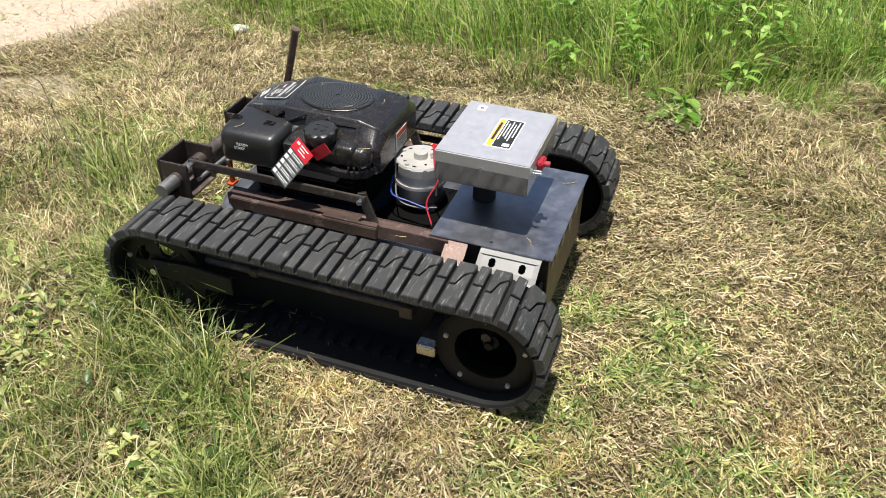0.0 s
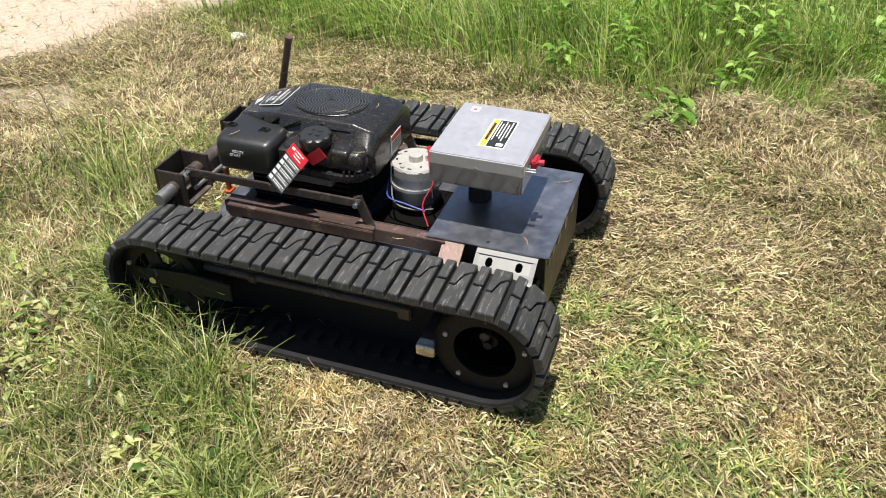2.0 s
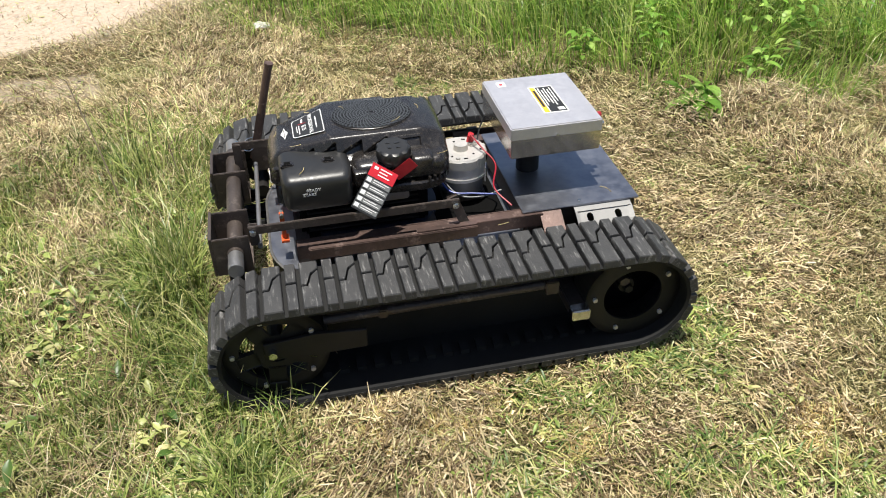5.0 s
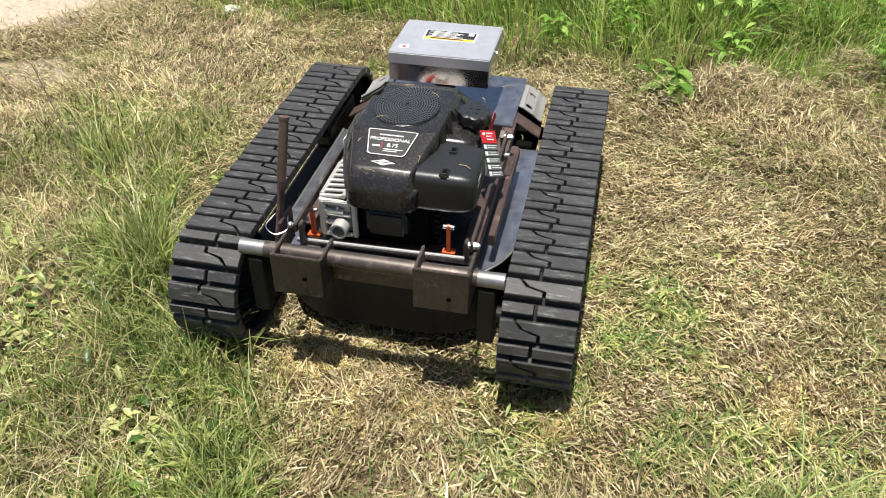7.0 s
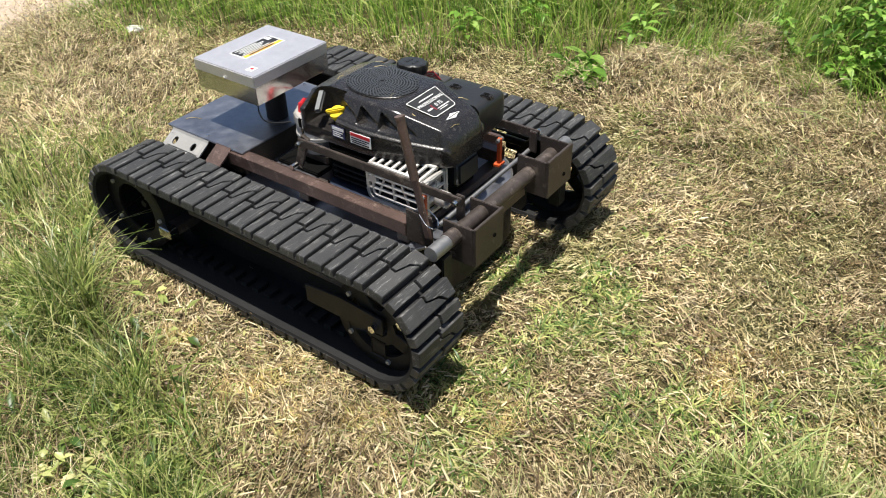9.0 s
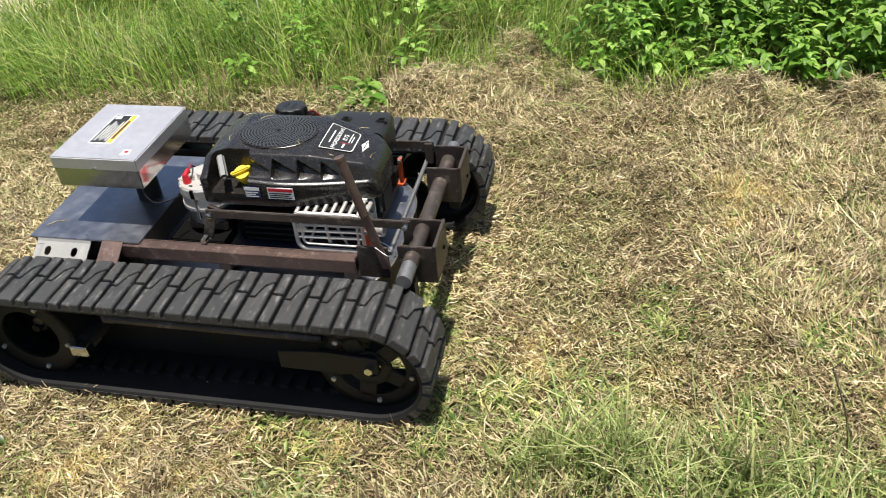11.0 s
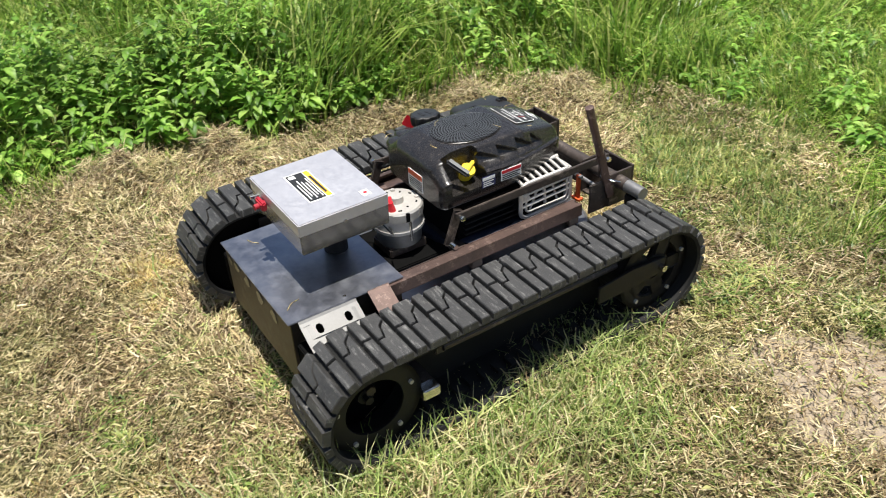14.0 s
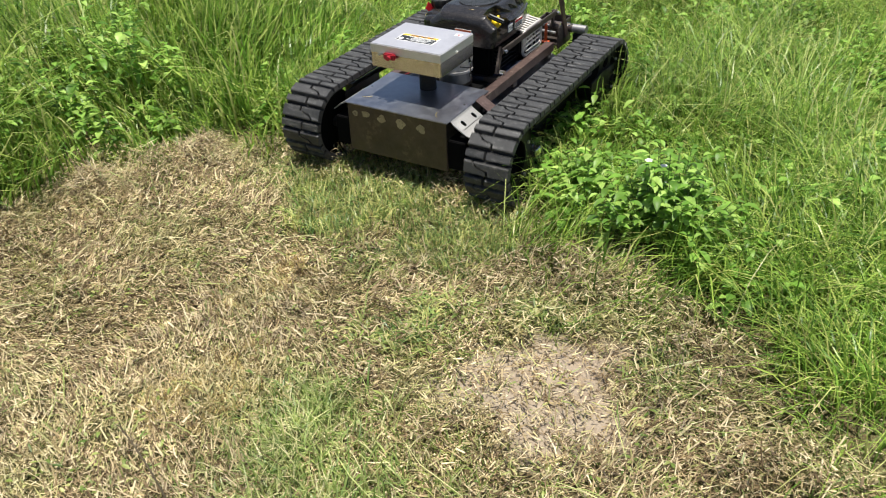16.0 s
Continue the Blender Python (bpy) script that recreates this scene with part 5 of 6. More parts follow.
    for k in range(3):
        bm = box(bmesh.new(), (0.028, -0.012 + 0.009 * k, 0.0), (0.048, -0.008 + 0.009 * k, 0.005), 0.001, m=pose(ax, ay, 0.391, 0, 0, 205))
        part("rectifier_fin", bm, ALU_CAST, alt)
    bm = box(bmesh.new(), (ax - 0.06, ay - 0.05, 0.245), (ax + 0.06, ay + 0.05, 0.275), 0.004)
    part("alternator_mount", bm, BROWN_STEEL, m)
    bm = rod(bmesh.new(), (0.115, -0.045, 0.388), (0.112, -0.043, 0.418), 0.012, 12, 0.008)
    rod(bm, (0.112, -0.043, 0.412), (0.118, -0.028, 0.425), 0.007, 8)
    part("terminal_boot", bm, RED, m, "red rubber terminal boot")
    part("wire", tube_path(bmesh.new(), curve_pts([(0.118, -0.028, 0.424), (0.095, 0.03, 0.405), (0.070, 0.07, 0.375), (0.085, 0.115, 0.33), (0.050, 0.17, 0.300)], 8), 0.0024), RED_WIRE, m, "red insulated wire")
    part("wire", tube_path(bmesh.new(), curve_pts([(ax + 0.075, 0.02, 0.33), (ax + 0.05, 0.085, 0.315), (ax - 0.01, 0.10, 0.31), (ax - 0.07, 0.11, 0.305)], 8), 0.0026), BLUE, m, "blue insulated wire")
    part("wire", tube_path(bmesh.new(), curve_pts([(ax + 0.07, 0.01, 0.325), (ax + 0.03, 0.09, 0.305), (ax - 0.03, 0.105, 0.30), (ax - 0.09, 0.10, 0.31)], 8), 0.0022), CARD, m)
    # plate under the alternator, coloured near-black for the shade down there
    part("belt_guard", box(bmesh.new(), (0.05, -0.11, 0.232), (0.26, 0.11, 0.243), 0.003), SHADE_BLACK, m)


def soft_block(x0, x1, z0, z1, r, y0, y1, side=1):
    """A moulded block, rounded at its corners and towards its outer face."""
    bm = bmesh.new()
    rows = []
    for inset, d in ((0.0, 0.0), (0.0, 0.55), (0.08, 0.75), (0.22, 0.88), (0.45, 0.96), (0.8, 1.0)):
        k = inset * r
        y = y0 + (y1 - y0) * d
        rows.append([bm.verts.new((x, y, z)) for x, z in rounded_rect(x0 + k, x1 - k, z0 + k, z1 - k, r * (1 - 0.5 * inset), 6)])
    n = len(rows[0])
    for a, b in zip(rows, rows[1:]):
        for i in range(n):
            bm.faces.new((a[i], a[(i + 1) % n], b[(i + 1) % n], b[i]))
    bm.faces.new(rows[0])
    bm.faces.new(rows[-1])
    return bm


COWL_BASE = 0.402


def cowl_top(x):
    """Height of the cowl's crown along its length."""
    return 0.5345 - 0.27 * max(0.0, x - 0.515) - 0.30 * max(0.0, 0.285 - x) - 1.2 * max(0.0, x - 0.645) ** 1.2


def cowl_wide(x):
    """Half widths of the side wall and of the crown."""
    return 0.150 - 0.052 * (max(0.0, x - 0.42) / 0.217) ** 1.5, 0.106 - 0.24 * max(0.0, x - 0.515) - 0.1 * max(0.0, 0.27 - x)


def cowl_shoulder(x):
    return 0.484 - 0.07 * max(0.0, x - 0.30)


# scoops along each flank: rear end, length
SCOOPS = {1: [(0.372, 0.062), (0.438, 0.062), (0.504, 0.052), (0.560, 0.034)], -1: [(0.352, 0.062), (0.418, 0.062), (0.484, 0.056), (0.544, 0.04)]}


def flank_depth(x, v, side):
    """How far the flank is pressed in: scoops, deepest at their rear end, and a raised panel."""
    for x0, ln in SCOOPS[side]:
        u = (x - x0) / ln
        if 0 <= u <= 1 and 0.10 < v < 0.92 - 0.5 * u:
            return 0.019 * (1 - 0.8 * u) * min(1.0, (v - 0.10) * 3.5) * min(1.0, (0.92 - 0.5 * u - v) * 9)
    if side > 0 and 0.276 < x < 0.355 and 0.15 < v < 0.85:
        return 0.0018 if 0.288 < x < 0.343 and 0.3 < v < 0.7 else -0.0032
    return 0.0


def cowl_row(x, inset):
    """One cross-section, from the lower edge of the right wall over the crown to the left one."""
    wb, wt = cowl_wide(x)
    wb, wt = wb - inset, wt - inset
    zt, zs = cowl_top(x) - inset, min(cowl_shoulder(x), cowl_top(x) - 0.02) - inset
    half = []
    for side in (1, -1):
        pts = [(wb - 0.004, COWL_BASE), (wb, COWL_BASE + 0.006), (wb, COWL_BASE + 0.03), (wb, COWL_BASE + 0.036), (wb, COWL_BASE + 0.041), (wb, zs - 0.014), (wb + 0.0022, zs - 0.010), (wb + 0.0022, zs - 0.004), (wb - 0.002, zs)]
        a, b = Vector((wb - 0.006, zs + 0.001)), Vector((wt + 0.003, zt - 0.006))
        nrm = Vector((-(b.y - a.y), b.x - a.x)).normalized()
        for k in range(27):
            v = k / 26
            p = a.lerp(b, v) + nrm * (0.0 if inset > 0.004 else flank_depth(x, v, side)) * (1 if nrm.x < 0 else -1)
            pts.append((p.x, p.y))
        pts += [(wt, zt - 0.0015), (wt - 0.004, zt)]
        for k in range(1, 5):
            pts.append(((wt - 0.004) * (1 - k / 5), zt + 0.003 * k / 5))
        arch = 1 - ((x - 0.300) / 0.055) ** 2
        if side < 0 and arch > 0:
            # the filler's arched recess in the rear corner
            pts = [(min(y, max(0.086, wb - 0.16 * math.sqrt(arch))), z) if z > COWL_BASE + 0.037 else (y, z) for y, z in pts]
        half.append(pts)
    left, right = half
    return [(x, -y - 0.004, z) for y, z in right] + [(x, -0.004, zt + 0.003)] + [(x, y - 0.004, z) for y, z in reversed(left)]


def engine_parts(m):
    bm = bmesh.new()
    r = 0.024
    stations = [(0.237 - r * math.sin(a), r * (1 - math.cos(a))) for a in (1.55, 1.3, 1.0, 0.7, 0.35)]
    stations += [(0.237 + 0.42 * k / 120, 0.0) for k in range(121)]
    stations += [(0.657 + r * math.sin(a), r * (1 - math.cos(a))) for a in (0.35, 0.7, 1.0, 1.3, 1.55)]
    rows = [[bm.verts.new(p) for p in cowl_row(x, inset)] for x, inset in stations]
    n = len(rows[0])
    for a, b in zip(rows, rows[1:]):
        for i in range(n - 1):
            bm.faces.new((a[i], a[i + 1], b[i + 1], b[i]))
        bm.faces.new((a[n - 1], a[0], b[0], b[n - 1]))
    bm.faces.new(rows[0])
    bm.faces.new(rows[-1])
    eng = part("engine", bm, COWL, m, "small petrol engine under a dusty satin black plastic cowl", smooth=True)
    # oval intake screen: a net of ribs, slightly domed
    gx, gy, gz, ga, gb = 0.396, -0.002, 0.5375, 0.106, 0.083
    # backing behind the net; the dark of the opening is painted on it
    part("intake_plate", prism(bmesh.new(), [(gx + ga * math.cos(2 * math.pi * k / 60), gy + gb * math.sin(2 * math.pi * k / 60)) for k in range(60)], gz - 0.006, gz + 0.0012), SHADE_BLACK, eng)
    bm = bmesh.new()
    cells, sect = 12, 54
    net = []
    for i in range(cells + 1):
        q = 0.06 + 0.94 * i / cells
        net.append([bm.verts.new((gx + ga * q * math.cos(2 * math.pi * (k + 0.4 * i) / sect), gy + gb * q * math.sin(2 * math.pi * (k + 0.4 * i) / sect), gz + 0.003 + 0.003 * (1 - q * q))) for k in range(sect)])
    for a, b in zip(net, net[1:]):
        for k in range(sect):
            c = (a[k], a[(k + 1) % sect], b[(k + 1) % sect], b[k])
            mid = (c[0].co + c[1].co + c[2].co + c[3].co) / 4
            hole = [bm.verts.new(v.co.lerp(mid, 0.36)) for v in c]
            for j in range(4):
                bm.faces.new((c[j], c[(j + 1) % 4], hole[(j + 1) % 4], hole[j]))
    part("intake_screen", bm, GRILLE, eng, "oval black plastic intake screen with fine ribs")
    bm = bmesh.new()
    edge = [Vector((gx + (ga + 0.001) * math.cos(2 * math.pi * k / 60), gy + (gb + 0.001) * math.sin(2 * math.pi * k / 60), gz - 0.0005)) for k in range(61)]
    part("screen_rim", tube_path(bm, edge, 0.0016, 6), COWL, eng, smooth=True)
    # ridge and printed badge
    def sl(x, y, dz=0.0):
        return Vector((x, y, cowl_top(x) + dz))
    o = sl(0.566, -0.004, 0.0042)
    bx = frame_from(o, (0, 1, 0), (-1, 0, 0.27))
    def plate(poly, lo, hi):
        b_ = bmesh.new()
        prism(b_, poly, lo, hi)
        b_.transform(bx)
        return b_
    trap = [(-0.040, -0.043), (0.040, -0.043), (0.047, -0.038), (0.063, 0.040), (0.059, 0.042), (-0.059, 0.042), (-0.063, 0.040), (-0.047, -0.038)]
    part("badge_border", plate(trap, 0, 0.001), WHITE, eng)
    part("badge", plate([(x * 0.96, y * 0.95) for x, y in trap], 0.0005, 0.0016), INK, eng, "black badge with a white border and lettering")
    lettering("PROFESSIONAL", 0.0150, bx @ pose(0, 0.008, 0.002), WHITE, eng)
    lettering("8.75", 0.0165, bx @ pose(0.010, -0.011, 0.002), WHITE, eng)
    part("print_bar", plate([(-0.03, 0.022), (0.03, 0.022), (0.03, 0.025), (-0.03, 0.025)], 0.0016, 0.002), WHITE, eng)
    part("print_bar", plate([(-0.0175, -0.026), (-0.0160, -0.026), (-0.0160, -0.003), (-0.0175, -0.003)], 0.0016, 0.002), RED, eng)
    part("print_bar", plate([(-0.010, -0.025), (0.038, -0.025), (0.038, -0.0225), (-0.010, -0.0225)], 0.0016, 0.002), WHITE, eng)
    part("print_bar", plate([(-0.010, -0.031), (0.024, -0.031), (0.024, -0.029), (-0.010, -0.029)], 0.0016, 0.002), WHITE, eng)
    part("print_bar", plate([(-0.040, -0.017), (-0.021, -0.017), (-0.021, -0.012), (-0.040, -0.012)], 0.0016, 0.002), WHITE, eng)
    part("emblem", plate([(-0.030, -0.066), (-0.014, -0.070), (0, -0.076), (0.014, -0.070), (0.030, -0.066), (0.014, -0.062), (0, -0.056), (-0.014, -0.062)], -0.003, -0.0002), WHITE, eng, "white diamond-shaped emblem")
    part("emblem_line", plate([(-0.020, -0.0672), (0.020, -0.0672), (0.020, -0.0648), (-0.020, -0.0648)], -0.001, 0.0004), INK, eng)
    # fuel tank
    bm = soft_block(0.476, 0.655, 0.393, 0.500, 0.022, 0.08, 0.222)
    tank = part("fuel_tank", bm, TANK, eng, "black plastic fuel tank", smooth=True)
    for x in (0.531, 0.633):
        part("tank_lug", box(bmesh.new(), (x - 0.017, 0.136, 0.490), (x + 0.017, 0.160, 0.505), 0.004), COWL, eng)
        # dark inlay, the shade in the lug's hole put in as colour
        part("lug_hole", box(bmesh.new(), (x - 0.008, 0.143, 0.5045), (x + 0.008, 0.154, 0.5062), 0.0005), SHADE_BLACK, eng)
    tm = frame_from((0.583, 0.2226, 0.456), (-1, 0, 0), (0, 0, 1))
    lettering("READY", 0.0115, tm @ pose(0.006, 0.006, 0), WHITE, eng)
    lettering("START", 0.0115, tm @ pose(-0.004, -0.006, 0), WHITE, eng)
    # rear shroud bulge, filler knob with its hanging tag
    bm = soft_block(0.226, 0.472, 0.425, 0.492, 0.022, 0.08, 0.184)
    part("air_cleaner", bm, COWL, eng, smooth=True)
    bm = bmesh.new()
    shelf = [(0.222, 0.10), (0.47, 0.10), (0.47, 0.188), (0.30, 0.196), (0.262, 0.190), (0.236, 0.172), (0.222, 0.145)]
    prism(bm, shelf, 0.402, 0.428, "z", 0.004)
    part("air_cleaner_rib", bm, COWL, eng, smooth=True)
    for k in range(7):
        a = radians(12 + 13 * k)
        c = Vector((0.292 - 0.064 * math.sin(a), 0.132 + 0.060 * math.cos(a), 0.426))
        part("rib", box(bmesh.new(), (-0.003, -0.006, -0.012), (0.003, 0.006, 0.014), 0.001, m=Matrix.Translation(c) @ pose(0, 0, 0, 0, 0, math.degrees(a))), COWL, eng)
    part("duct", soft_block(0.262, 0.325, 0.444, 0.498, 0.012, 0.10, 0.189), COWL, eng, smooth=True)
    part("step_panel", soft_block(0.432, 0.474, 0.430, 0.478, 0.006, 0.10, 0.192), COWL, eng, smooth=True)
    # fuel cap with a scalloped skirt
    bm = bmesh.new()
    cx, cy = 0.366, 0.168
    rows = []
    for rr, z, wave in ((0.030, 0.486, 0.0), (0.041, 0.500, 0.0025), (0.0435, 0.515, 0.003), (0.042, 0.525, 0.002), (0.037, 0.5285, 0.0)):
        rows.append([bm.verts.new((cx + (rr + wave * math.sin(9 * a)) * math.cos(a), cy + (rr + wave * math.sin(9 * a)) * math.sin(a), z + 0.10 * (cy - (cy + rr * math.sin(a))))) for a in (2 * math.pi * k / 72 for k in range(72))])
    for a, b in zip(rows, rows[1:]):
        for i in range(72):
            bm.faces.new((a[i], a[(i + 1) % 72], b[(i + 1) % 72], b[i]))
    bm.faces.new(rows[0])
    bm.faces.new(rows[-1])
    cap = part("filler_cap", bm, TANK, eng, "black scalloped fuel cap with raised marks", smooth=True)
    for dx, dy, w, h in ((-0.012, 0.006, 0.010, 0.013), (-0.012, -0.012, 0.013, 0.008), (0.010, 0.004, 0.009, 0.014), (0.012, -0.014, 0.011, 0.006)):
        part("raised_mark", box(bmesh.new(), (cx + dx - w / 2, cy + dy - h / 2, 0.5275 - 0.10 * dy), (cx + dx + w / 2, cy + dy + h / 2, 0.5298 - 0.10 * dy), 0.0006), TANK, cap)
    # paper tag: hangs from the cap, red head, rows of print
    tl, tr_, bl = Vector((0.420, 0.192, 0.503)), Vector((0.356, 0.222, 0.475)), Vector((0.488, 0.231, 0.412))
    tg = frame_from(tl, bl - tl, tr_ - tl)
    ln, wd = (bl - tl).length + 0.006, 0.070
    tag = part("paper_tag", box(bmesh.new(), (0.0, 0.0, -0.0006), (ln, wd, 0.0006), 0, m=tg), INK, eng, "red, black and white printed hanging tag")
    for zz in (1, -1):
        part("tag_band", box(bmesh.new(), (0.0, 0.0, 0.0006 * zz), (0.034, wd, 0.0012 * zz), 0, m=tg), RED, tag, "red printed head")
        part("print_bar", box(bmesh.new(), (0.006, 0.008, 0.0012 * zz), (0.013, 0.019, 0.0016 * zz), 0, m=tg), WHITE, tag)
        for j in range(3):
            part("print_bar", box(bmesh.new(), (0.006 + 0.008 * j, 0.024, 0.0012 * zz), (0.009 + 0.008 * j, 0.056 - 0.009 * (j % 2), 0.0016 * zz), 0, m=tg), WHITE, tag)
        step = (ln - 0.038) / 5
        for k in range(5):
            x0 = 0.037 + step * k
            part("print_block", box(bmesh.new(), (x0, 0.002, 0.0006 * zz), (x0 + step * 0.76, wd - 0.002, 0.0011 * zz), 0, m=tg), CARD, tag)
            part("print_bar", box(bmesh.new(), (x0 + 0.001, 0.004, 0.0011 * zz), (x0 + step * 0.66, 0.016, 0.0016 * zz), 0, m=tg), WHITE, tag)
            for j in range(2):
                part("print_bar", box(bmesh.new(), (x0 + 0.002 + 0.0056 * j, 0.021, 0.0011 * zz), (x0 + 0.0037 + 0.0056 * j, wd - 0.006 - 0.008 * ((k + j) % 2), 0.0016 * zz), 0, m=tg), WHITE, tag)
    st = frame_from((0.362, 0.208, 0.470), (-0.75, 0.15, 0.62), (0.45, 0.0, 0.89))
    part("tag_strap", box(bmesh.new(), (-0.012, -0.016, -0.0006), (0.052, 0.016, 0.0006), 0, m=st), RED, eng, "red strap of the hanging tag")
    part("carburettor_plate", box(bmesh.new(), (0.33, 0.120, 0.365), (0.452, 0.168, 0.400), 0.004), BRACKET, eng)
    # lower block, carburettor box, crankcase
    # crankcase coloured near-black: the shade under the cowl is painted in
    part("crankcase", box(bmesh.new(), (0.27, -0.115, 0.218), (0.62, 0.115, 0.404), 0.012, 2), SHADE_BLACK, eng)
    part("engine_base", rod(bmesh.new(), (0.42, 0, 0.218), (0.42, 0, 0.262), 0.19, 40), BLUE_STEEL, eng, "dark blue painted engine base")
    part("front_cover", box(bmesh.new(), (0.61, -0.045, 0.315), (0.672, 0.06, 0.392), 0.012, 3), TANK, eng, smooth=True)
    for k in range(6):
        part("cooling_fin", box(bmesh.new(), (0.30, -0.128, 0.275 + 0.018 * k), (0.60, 0.128, 0.281 + 0.018 * k), 0.001), BLACK_STEEL, eng)
    # muffler with slotted guard on the right side
    mf = part("muffler", box(bmesh.new(), (0.475, -0.158, 0.285), (0.645, -0.10, 0.395), 0.014, 3), BLACK_STEEL, eng, smooth=True)
    bm = bmesh.new()
    yg = -0.166
    loop = [Vector((x, yg, z)) for x, z in rounded_rect(0.466, 0.648, 0.286, 0.396, 0.022, 5)]
    tube_path(bm, loop + loop[:1], 0.0065, 8)
    inner = [Vector((x, yg - 0.002, z)) for x, z in rounded_rect(0.484, 0.634, 0.303, 0.380, 0.012, 4)]
    tube_path(bm, inner + inner[:1], 0.004, 6)
    for z in (0.323, 0.342, 0.361):
        rod(bm, (0.47, yg, z), (0.645, yg, z + 0.004), 0.0045, 8)
    rod(bm, (0.555, yg, 0.31), (0.548, yg, 0.394), 0.005, 8)
    rod(bm, (0.50, yg, 0.308), (0.53, yg - 0.002, 0.378), 0.0035, 6)
    rod(bm, (0.60, yg, 0.308), (0.575, yg - 0.002, 0.378), 0.0035, 6)
    for k in range(8):
        x = 0.474 + 0.0235 * k
        rod(bm, (x, yg, 0.396), (x + 0.004, -0.105, 0.404), 0.005, 8)
    rod(bm, (0.466, -0.105, 0.402), (0.65, -0.105, 0.406), 0.006, 8)
    for z in (0.293, 0.328, 0.363, 0.390):
        rod(bm, (0.65, yg, z), (0.652, -0.105, z), 0.007, 8)
    rod(bm, (0.484, yg - 0.004, 0.350), (0.484, yg + 0.01, 0.350), 0.013, 16)
    part("muffler_guard", bm, ALU_CAST, eng, "slotted silver muffler guard", smooth=True)
    for y0, y1, z0, z1 in ((-0.168, -0.152, 0.290, 0.394), (-0.084, -0.070, 0.290, 0.394), (-0.152, -0.084, 0.290, 0.303), (-0.152, -0.084, 0.382, 0.396), (-0.152, -0.084, 0.350, 0.358), (-0.124, -0.116, 0.358, 0.382)):
        part("guard_bar", box(bmesh.new(), (0.648, y0, z0), (0.659, y1, z1), 0.003, 2), ALU_CAST, eng, smooth=True)
    part("guard_core", box(bmesh.new(), (0.60, -0.15, 0.302), (0.650, -0.085, 0.384), 0.004), BRACKET, eng)
    bm = ring(bmesh.new(), (0, 0), 0.016, 0.0215, -0.02, 0.02, 28)
    bm.transform(pose(0.668, -0.112, 0.325, 0, 0, 90))
    part("outlet_pipe", bm, ALU_CAST, eng, "short round exhaust outlet", smooth=True)
    # oil filler in its recess, stickers
    bm = rod(bmesh.new(), (0.324, -0.094, 0.445), (0.324, -0.112, 0.474), 0.017, 20, 0.020)
    rod(bm, (0.324, -0.112, 0.474), (0.324, -0.116, 0.481), 0.022, 20, 0.020)
    box(bm, (-0.027, -0.005, -0.004), (0.027, 0.005, 0.011), 0.003, m=pose(0.324, -0.116, 0.482, 30, 0, 0) @ pose(0, 0, 0, 0, 0, 30))
    part("oil_cap", bm, YELLOW, eng, "yellow plastic oil filler cap", smooth=True)
    grip = frame_from((0.283, -0.132, 0.502), (0.42, -0.80, -0.42), (0.9, 0.4, 0.1))
    part("pull_grip", box(bmesh.new(), (-0.040, -0.010, -0.008), (0.034, 0.010, 0.008), 0.006, 3, grip), TANK, eng, "black pull grip", smooth=True)
    part("grip_face", box(bmesh.new(), (-0.034, -0.006, 0.0082), (0.030, 0.006, 0.0090), 0.0003, 1, grip), CARD, eng)
    for x0_, x1_, top_ in ((0.405, 0.475, RED), (0.34, 0.385, BLUE)):
        part("sticker", box(bmesh.new(), (x0_, -0.1565, 0.43), (x1_, -0.1545, 0.463), 0), WHITE if top_ is RED else NAVY, eng, "printed safety sticker")
        part("print_bar", box(bmesh.new(), (x0_ + 0.002, -0.1572, 0.452), (x1_ - 0.002, -0.1566, 0.461), 0), RED if top_ is RED else WHITE, eng)
        for k in range(3):
            part("print_bar", box(bmesh.new(), (x0_ + 0.004, -0.1572, 0.433 + 0.006 * k), (x1_ - 0.006 - 0.008 * (k % 2), -0.1566, 0.436 + 0.006 * k), 0), INK if top_ is RED else WHITE, eng)
    part("sticker", box(bmesh.new(), (0.2114, -0.055, 0.412), (0.2126, 0.02, 0.467), 0), WHITE, eng, "red and white safety sticker")
    part("print_bar", box(bmesh.new(), (0.2106, -0.053, 0.450), (0.2113, 0.018, 0.465), 0), ORANGE, eng)
    for k in range(5):
        part("print_bar", box(bmesh.new(), (0.2106, -0.051, 0.416 + 0.0065 * k), (0.2113, 0.014, 0.419 + 0.0065 * k), 0), INK, eng)


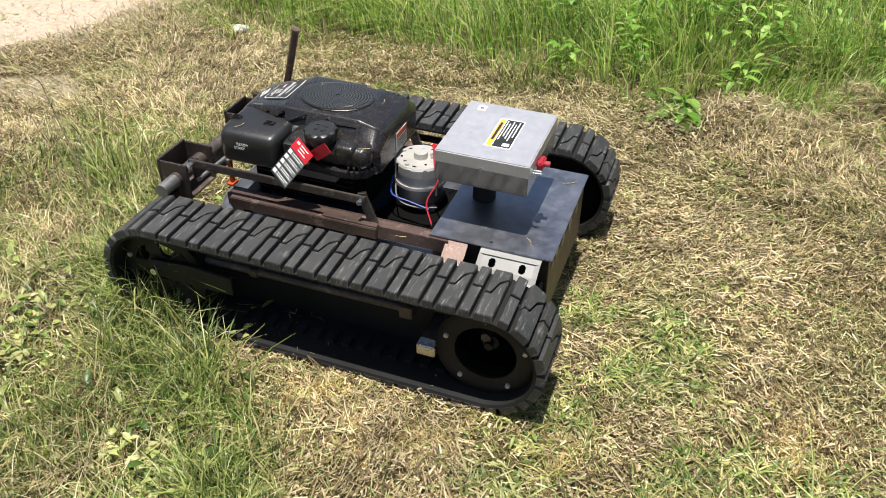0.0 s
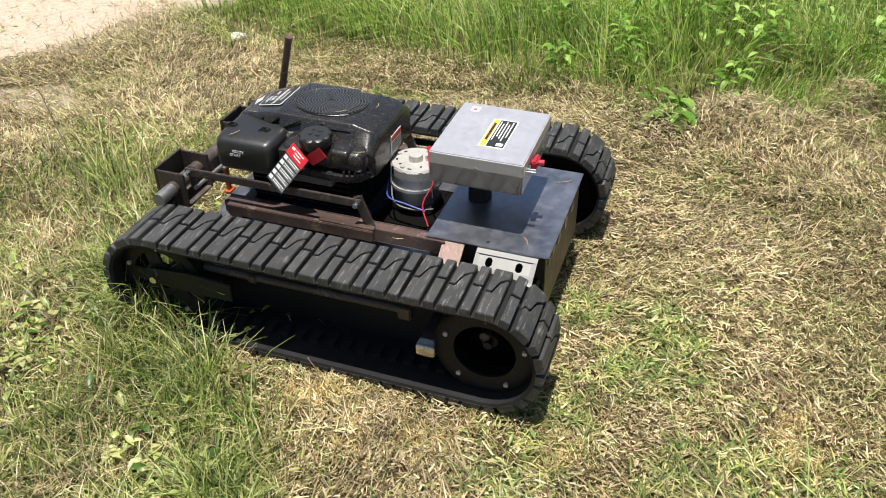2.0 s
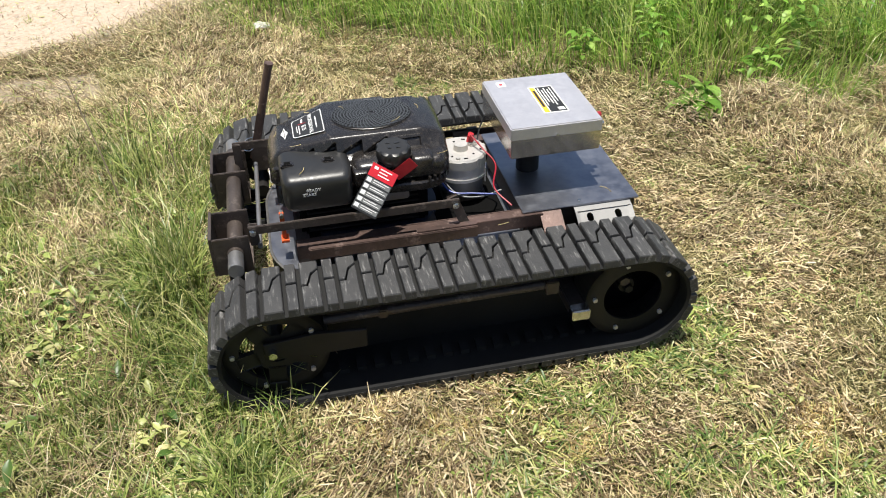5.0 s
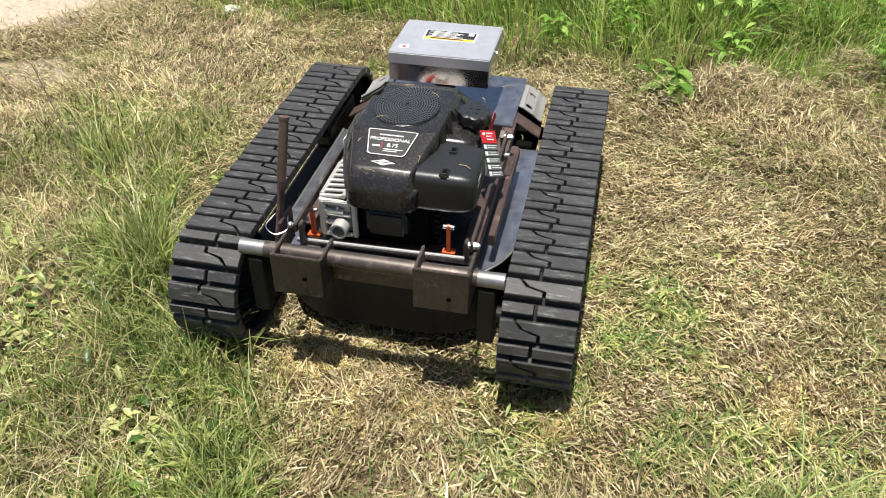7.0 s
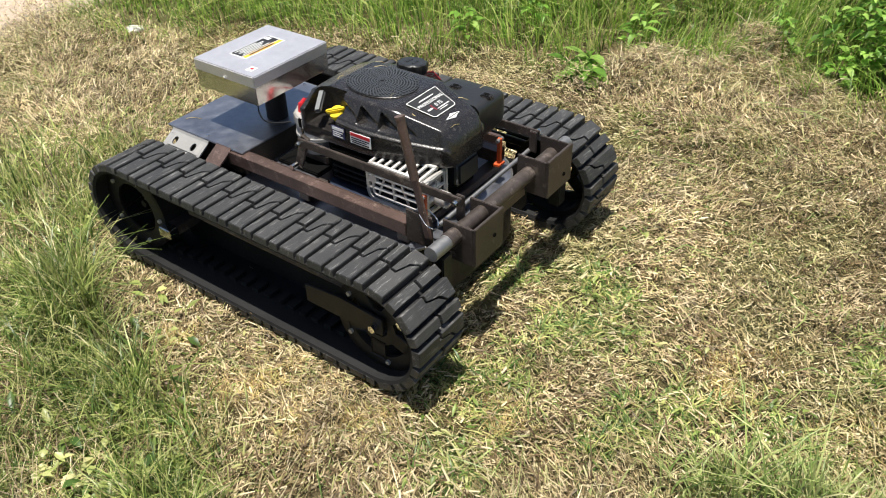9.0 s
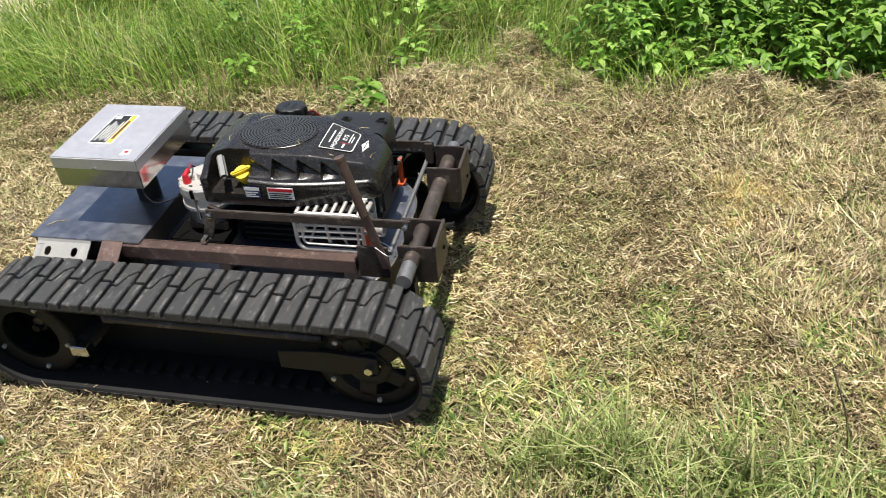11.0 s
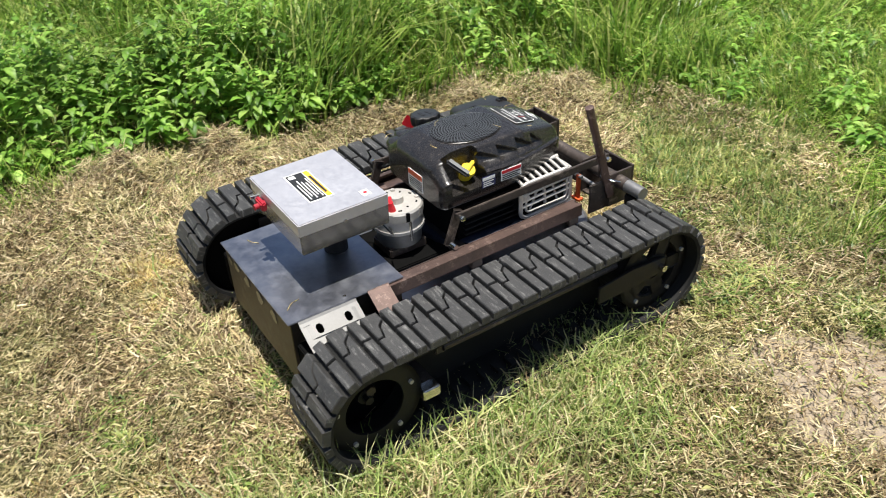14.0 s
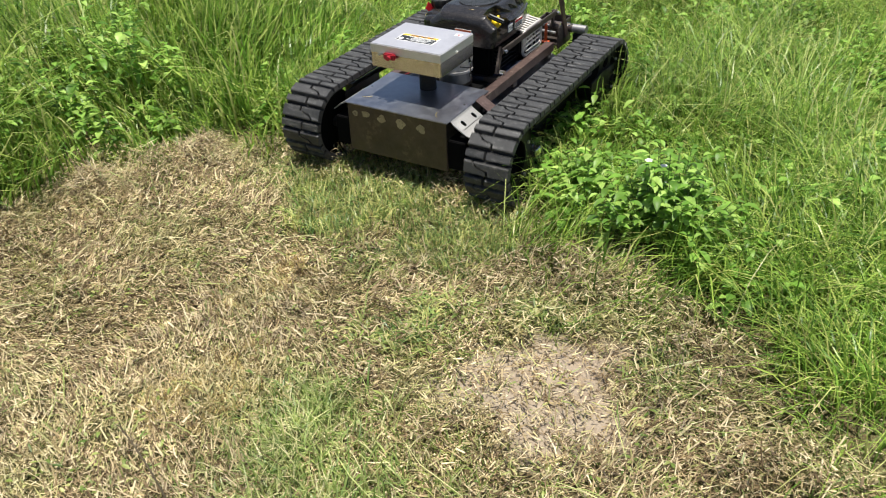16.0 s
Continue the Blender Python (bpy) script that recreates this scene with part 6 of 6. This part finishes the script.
def grass_bits(m):
    """Loose cut blades that lie on the cowl, the box and the deck."""
    for x, y, z, ln, deg, r in ((0.34, 0.06, 0.5465, 0.035, 40, 0.0007), (0.47, -0.05, 0.5400, 0.028, 110, 0.0007), (0.60, 0.075, 0.5130, 0.040, 15, 0.0008), (0.655, -0.03, 0.4960, 0.030, 75, 0.0007),
                                (0.56, -0.078, 0.5225, 0.022, 150, 0.0006), (0.27, -0.03, 0.5320, 0.030, 100, 0.0007), (0.24, 0.17, 0.4945, 0.030, 20, 0.0008), (0.60, 0.19, 0.5022, 0.034, 65, 0.0008),
                                (-0.25, -0.16, 0.3120, 0.05, 30, 0.0009), (-0.22, 0.17, 0.3120, 0.04, 120, 0.0008), (0.10, 0.265, 0.312, 0.03, 10, 0.0008), (0.30, -0.27, 0.2335, 0.06, 140, 0.0009), (0.52, -0.26, 0.2335, 0.05, 60, 0.0009)):
        d = Vector((math.cos(radians(deg)), math.sin(radians(deg)), 0))
        s = Vector((-d.y, d.x, 0))
        c = Vector((x, y, z))
        part("cut_blade", tube_path(bmesh.new(), curve_pts([c - d * ln / 2, c + s * ln * 0.12 + Vector((0, 0, 0.0012)), c + d * ln / 2], 4), r, 5), GOLD, m, "dry cut grass blade lying on the machine")


def build_mower():
    m = tagged(new("tracked_mower"), "home-built black tracked robot mower with petrol engine on mown grass", "robot mower")
    for side in (1, -1):
        track(m, side)
    frame_parts(m)
    rear_parts(m)
    engine_parts(m)
    grass_bits(m)
    return m


# mounds: x, y, radius, height
HEAPS = [(1.08, 1.06, 0.16, 0.13), (1.58, 1.06, 0.19, 0.16), (1.32, 1.0, 0.17, 0.06), (1.64, 0.74, 0.16, 0.08), (2.2, 0.36, 0.2, 0.11), (2.53, 0.11, 0.19, 0.10), (3.08, -0.33, 0.16, 0.08), (3.36, -0.62, 0.17, 0.08), (3.62, -1.0, 0.16, 0.07)]

make_ground()
mower = build_mower()
grow()
weed_bank()
for hx, hy, hr, hh in HEAPS:
    straw_heap(hx, hy, hr, hh)
weed_plant(0.83, 1.06, 0.13, 0.10, 6, "bright green leafy weed at the edge of the tall grass", 0.085)
weed_plant(2.84, -2.76, 0.34, 0.25, 84, "bushy green weed with small white flowers", 0.05, 3)
weed_plant(3.12, -2.52, 0.22, 0.17, 30, "low leafy green weed beside the flowering one", 0.05)
for sx, sy, sh, lx, ly in ((-1.22, 0.25, 0.37, -0.22, 0.27), (-1.05, 0.36, 0.16, -0.06, 0.10), (1.75, -1.35, 0.24, 0.05, 0.08), (1.3, -1.2, 0.26, -0.06, 0.05)):
    dry_stem(sx, sy, sh, lx, ly)
scrap("white_scrap", 2.18, -0.46, 0.035, "crumpled white scrap lying on the mown straw", "litter")
scrap("pale_stone", -1.14, 1.9, 0.04, "pale stone at the edge of the grass", "stone")


# ---- what moves ----
def travelled():
    """Seconds, way of the left and of the right track."""
    rows = np.array(MOWER_ROWS)
    t = np.arange(0, 16.01, 0.1)
    x, y, h = (np.interp(t, rows[:, 0], rows[:, k]) for k in (1, 2, 6))
    h = np.radians(h)
    fwd = np.diff(x) * np.cos(h[:-1]) + np.diff(y) * np.sin(h[:-1])
    turn = np.diff(h) * TRACK_Y
    zero = np.zeros(1)
    return t, np.concatenate([zero, np.cumsum(fwd - turn)]), np.concatenate([zero, np.cumsum(fwd + turn)])


def motions():
    walk(mower, [(t, pose(x, y, z, roll, pitch, head)) for t, x, y, z, roll, pitch, head in MOWER_ROWS])
    t, left, right = travelled()
    pick = [i for i in range(len(t)) if t[i] >= 10.3 or i % 2 == 0]
    for lug, s0, side in LUGS:
        way = left if side > 0 else right
        rows = []
        for i in pick:
            x, z, a = on_loop(s0 + way[i])
            rows.append((t[i], pose(x, 0, z, 0, math.degrees(a), 0)))
        walk(lug, rows)
    for wh, x, y, side in WHEELS:
        way = left if side > 0 else right
        walk(wh, [(t[i], pose(x, y, AXLE_Z, 0, math.degrees(way[i] / (BELT_R + LUG_H)), 0)) for i in pick])


motions()
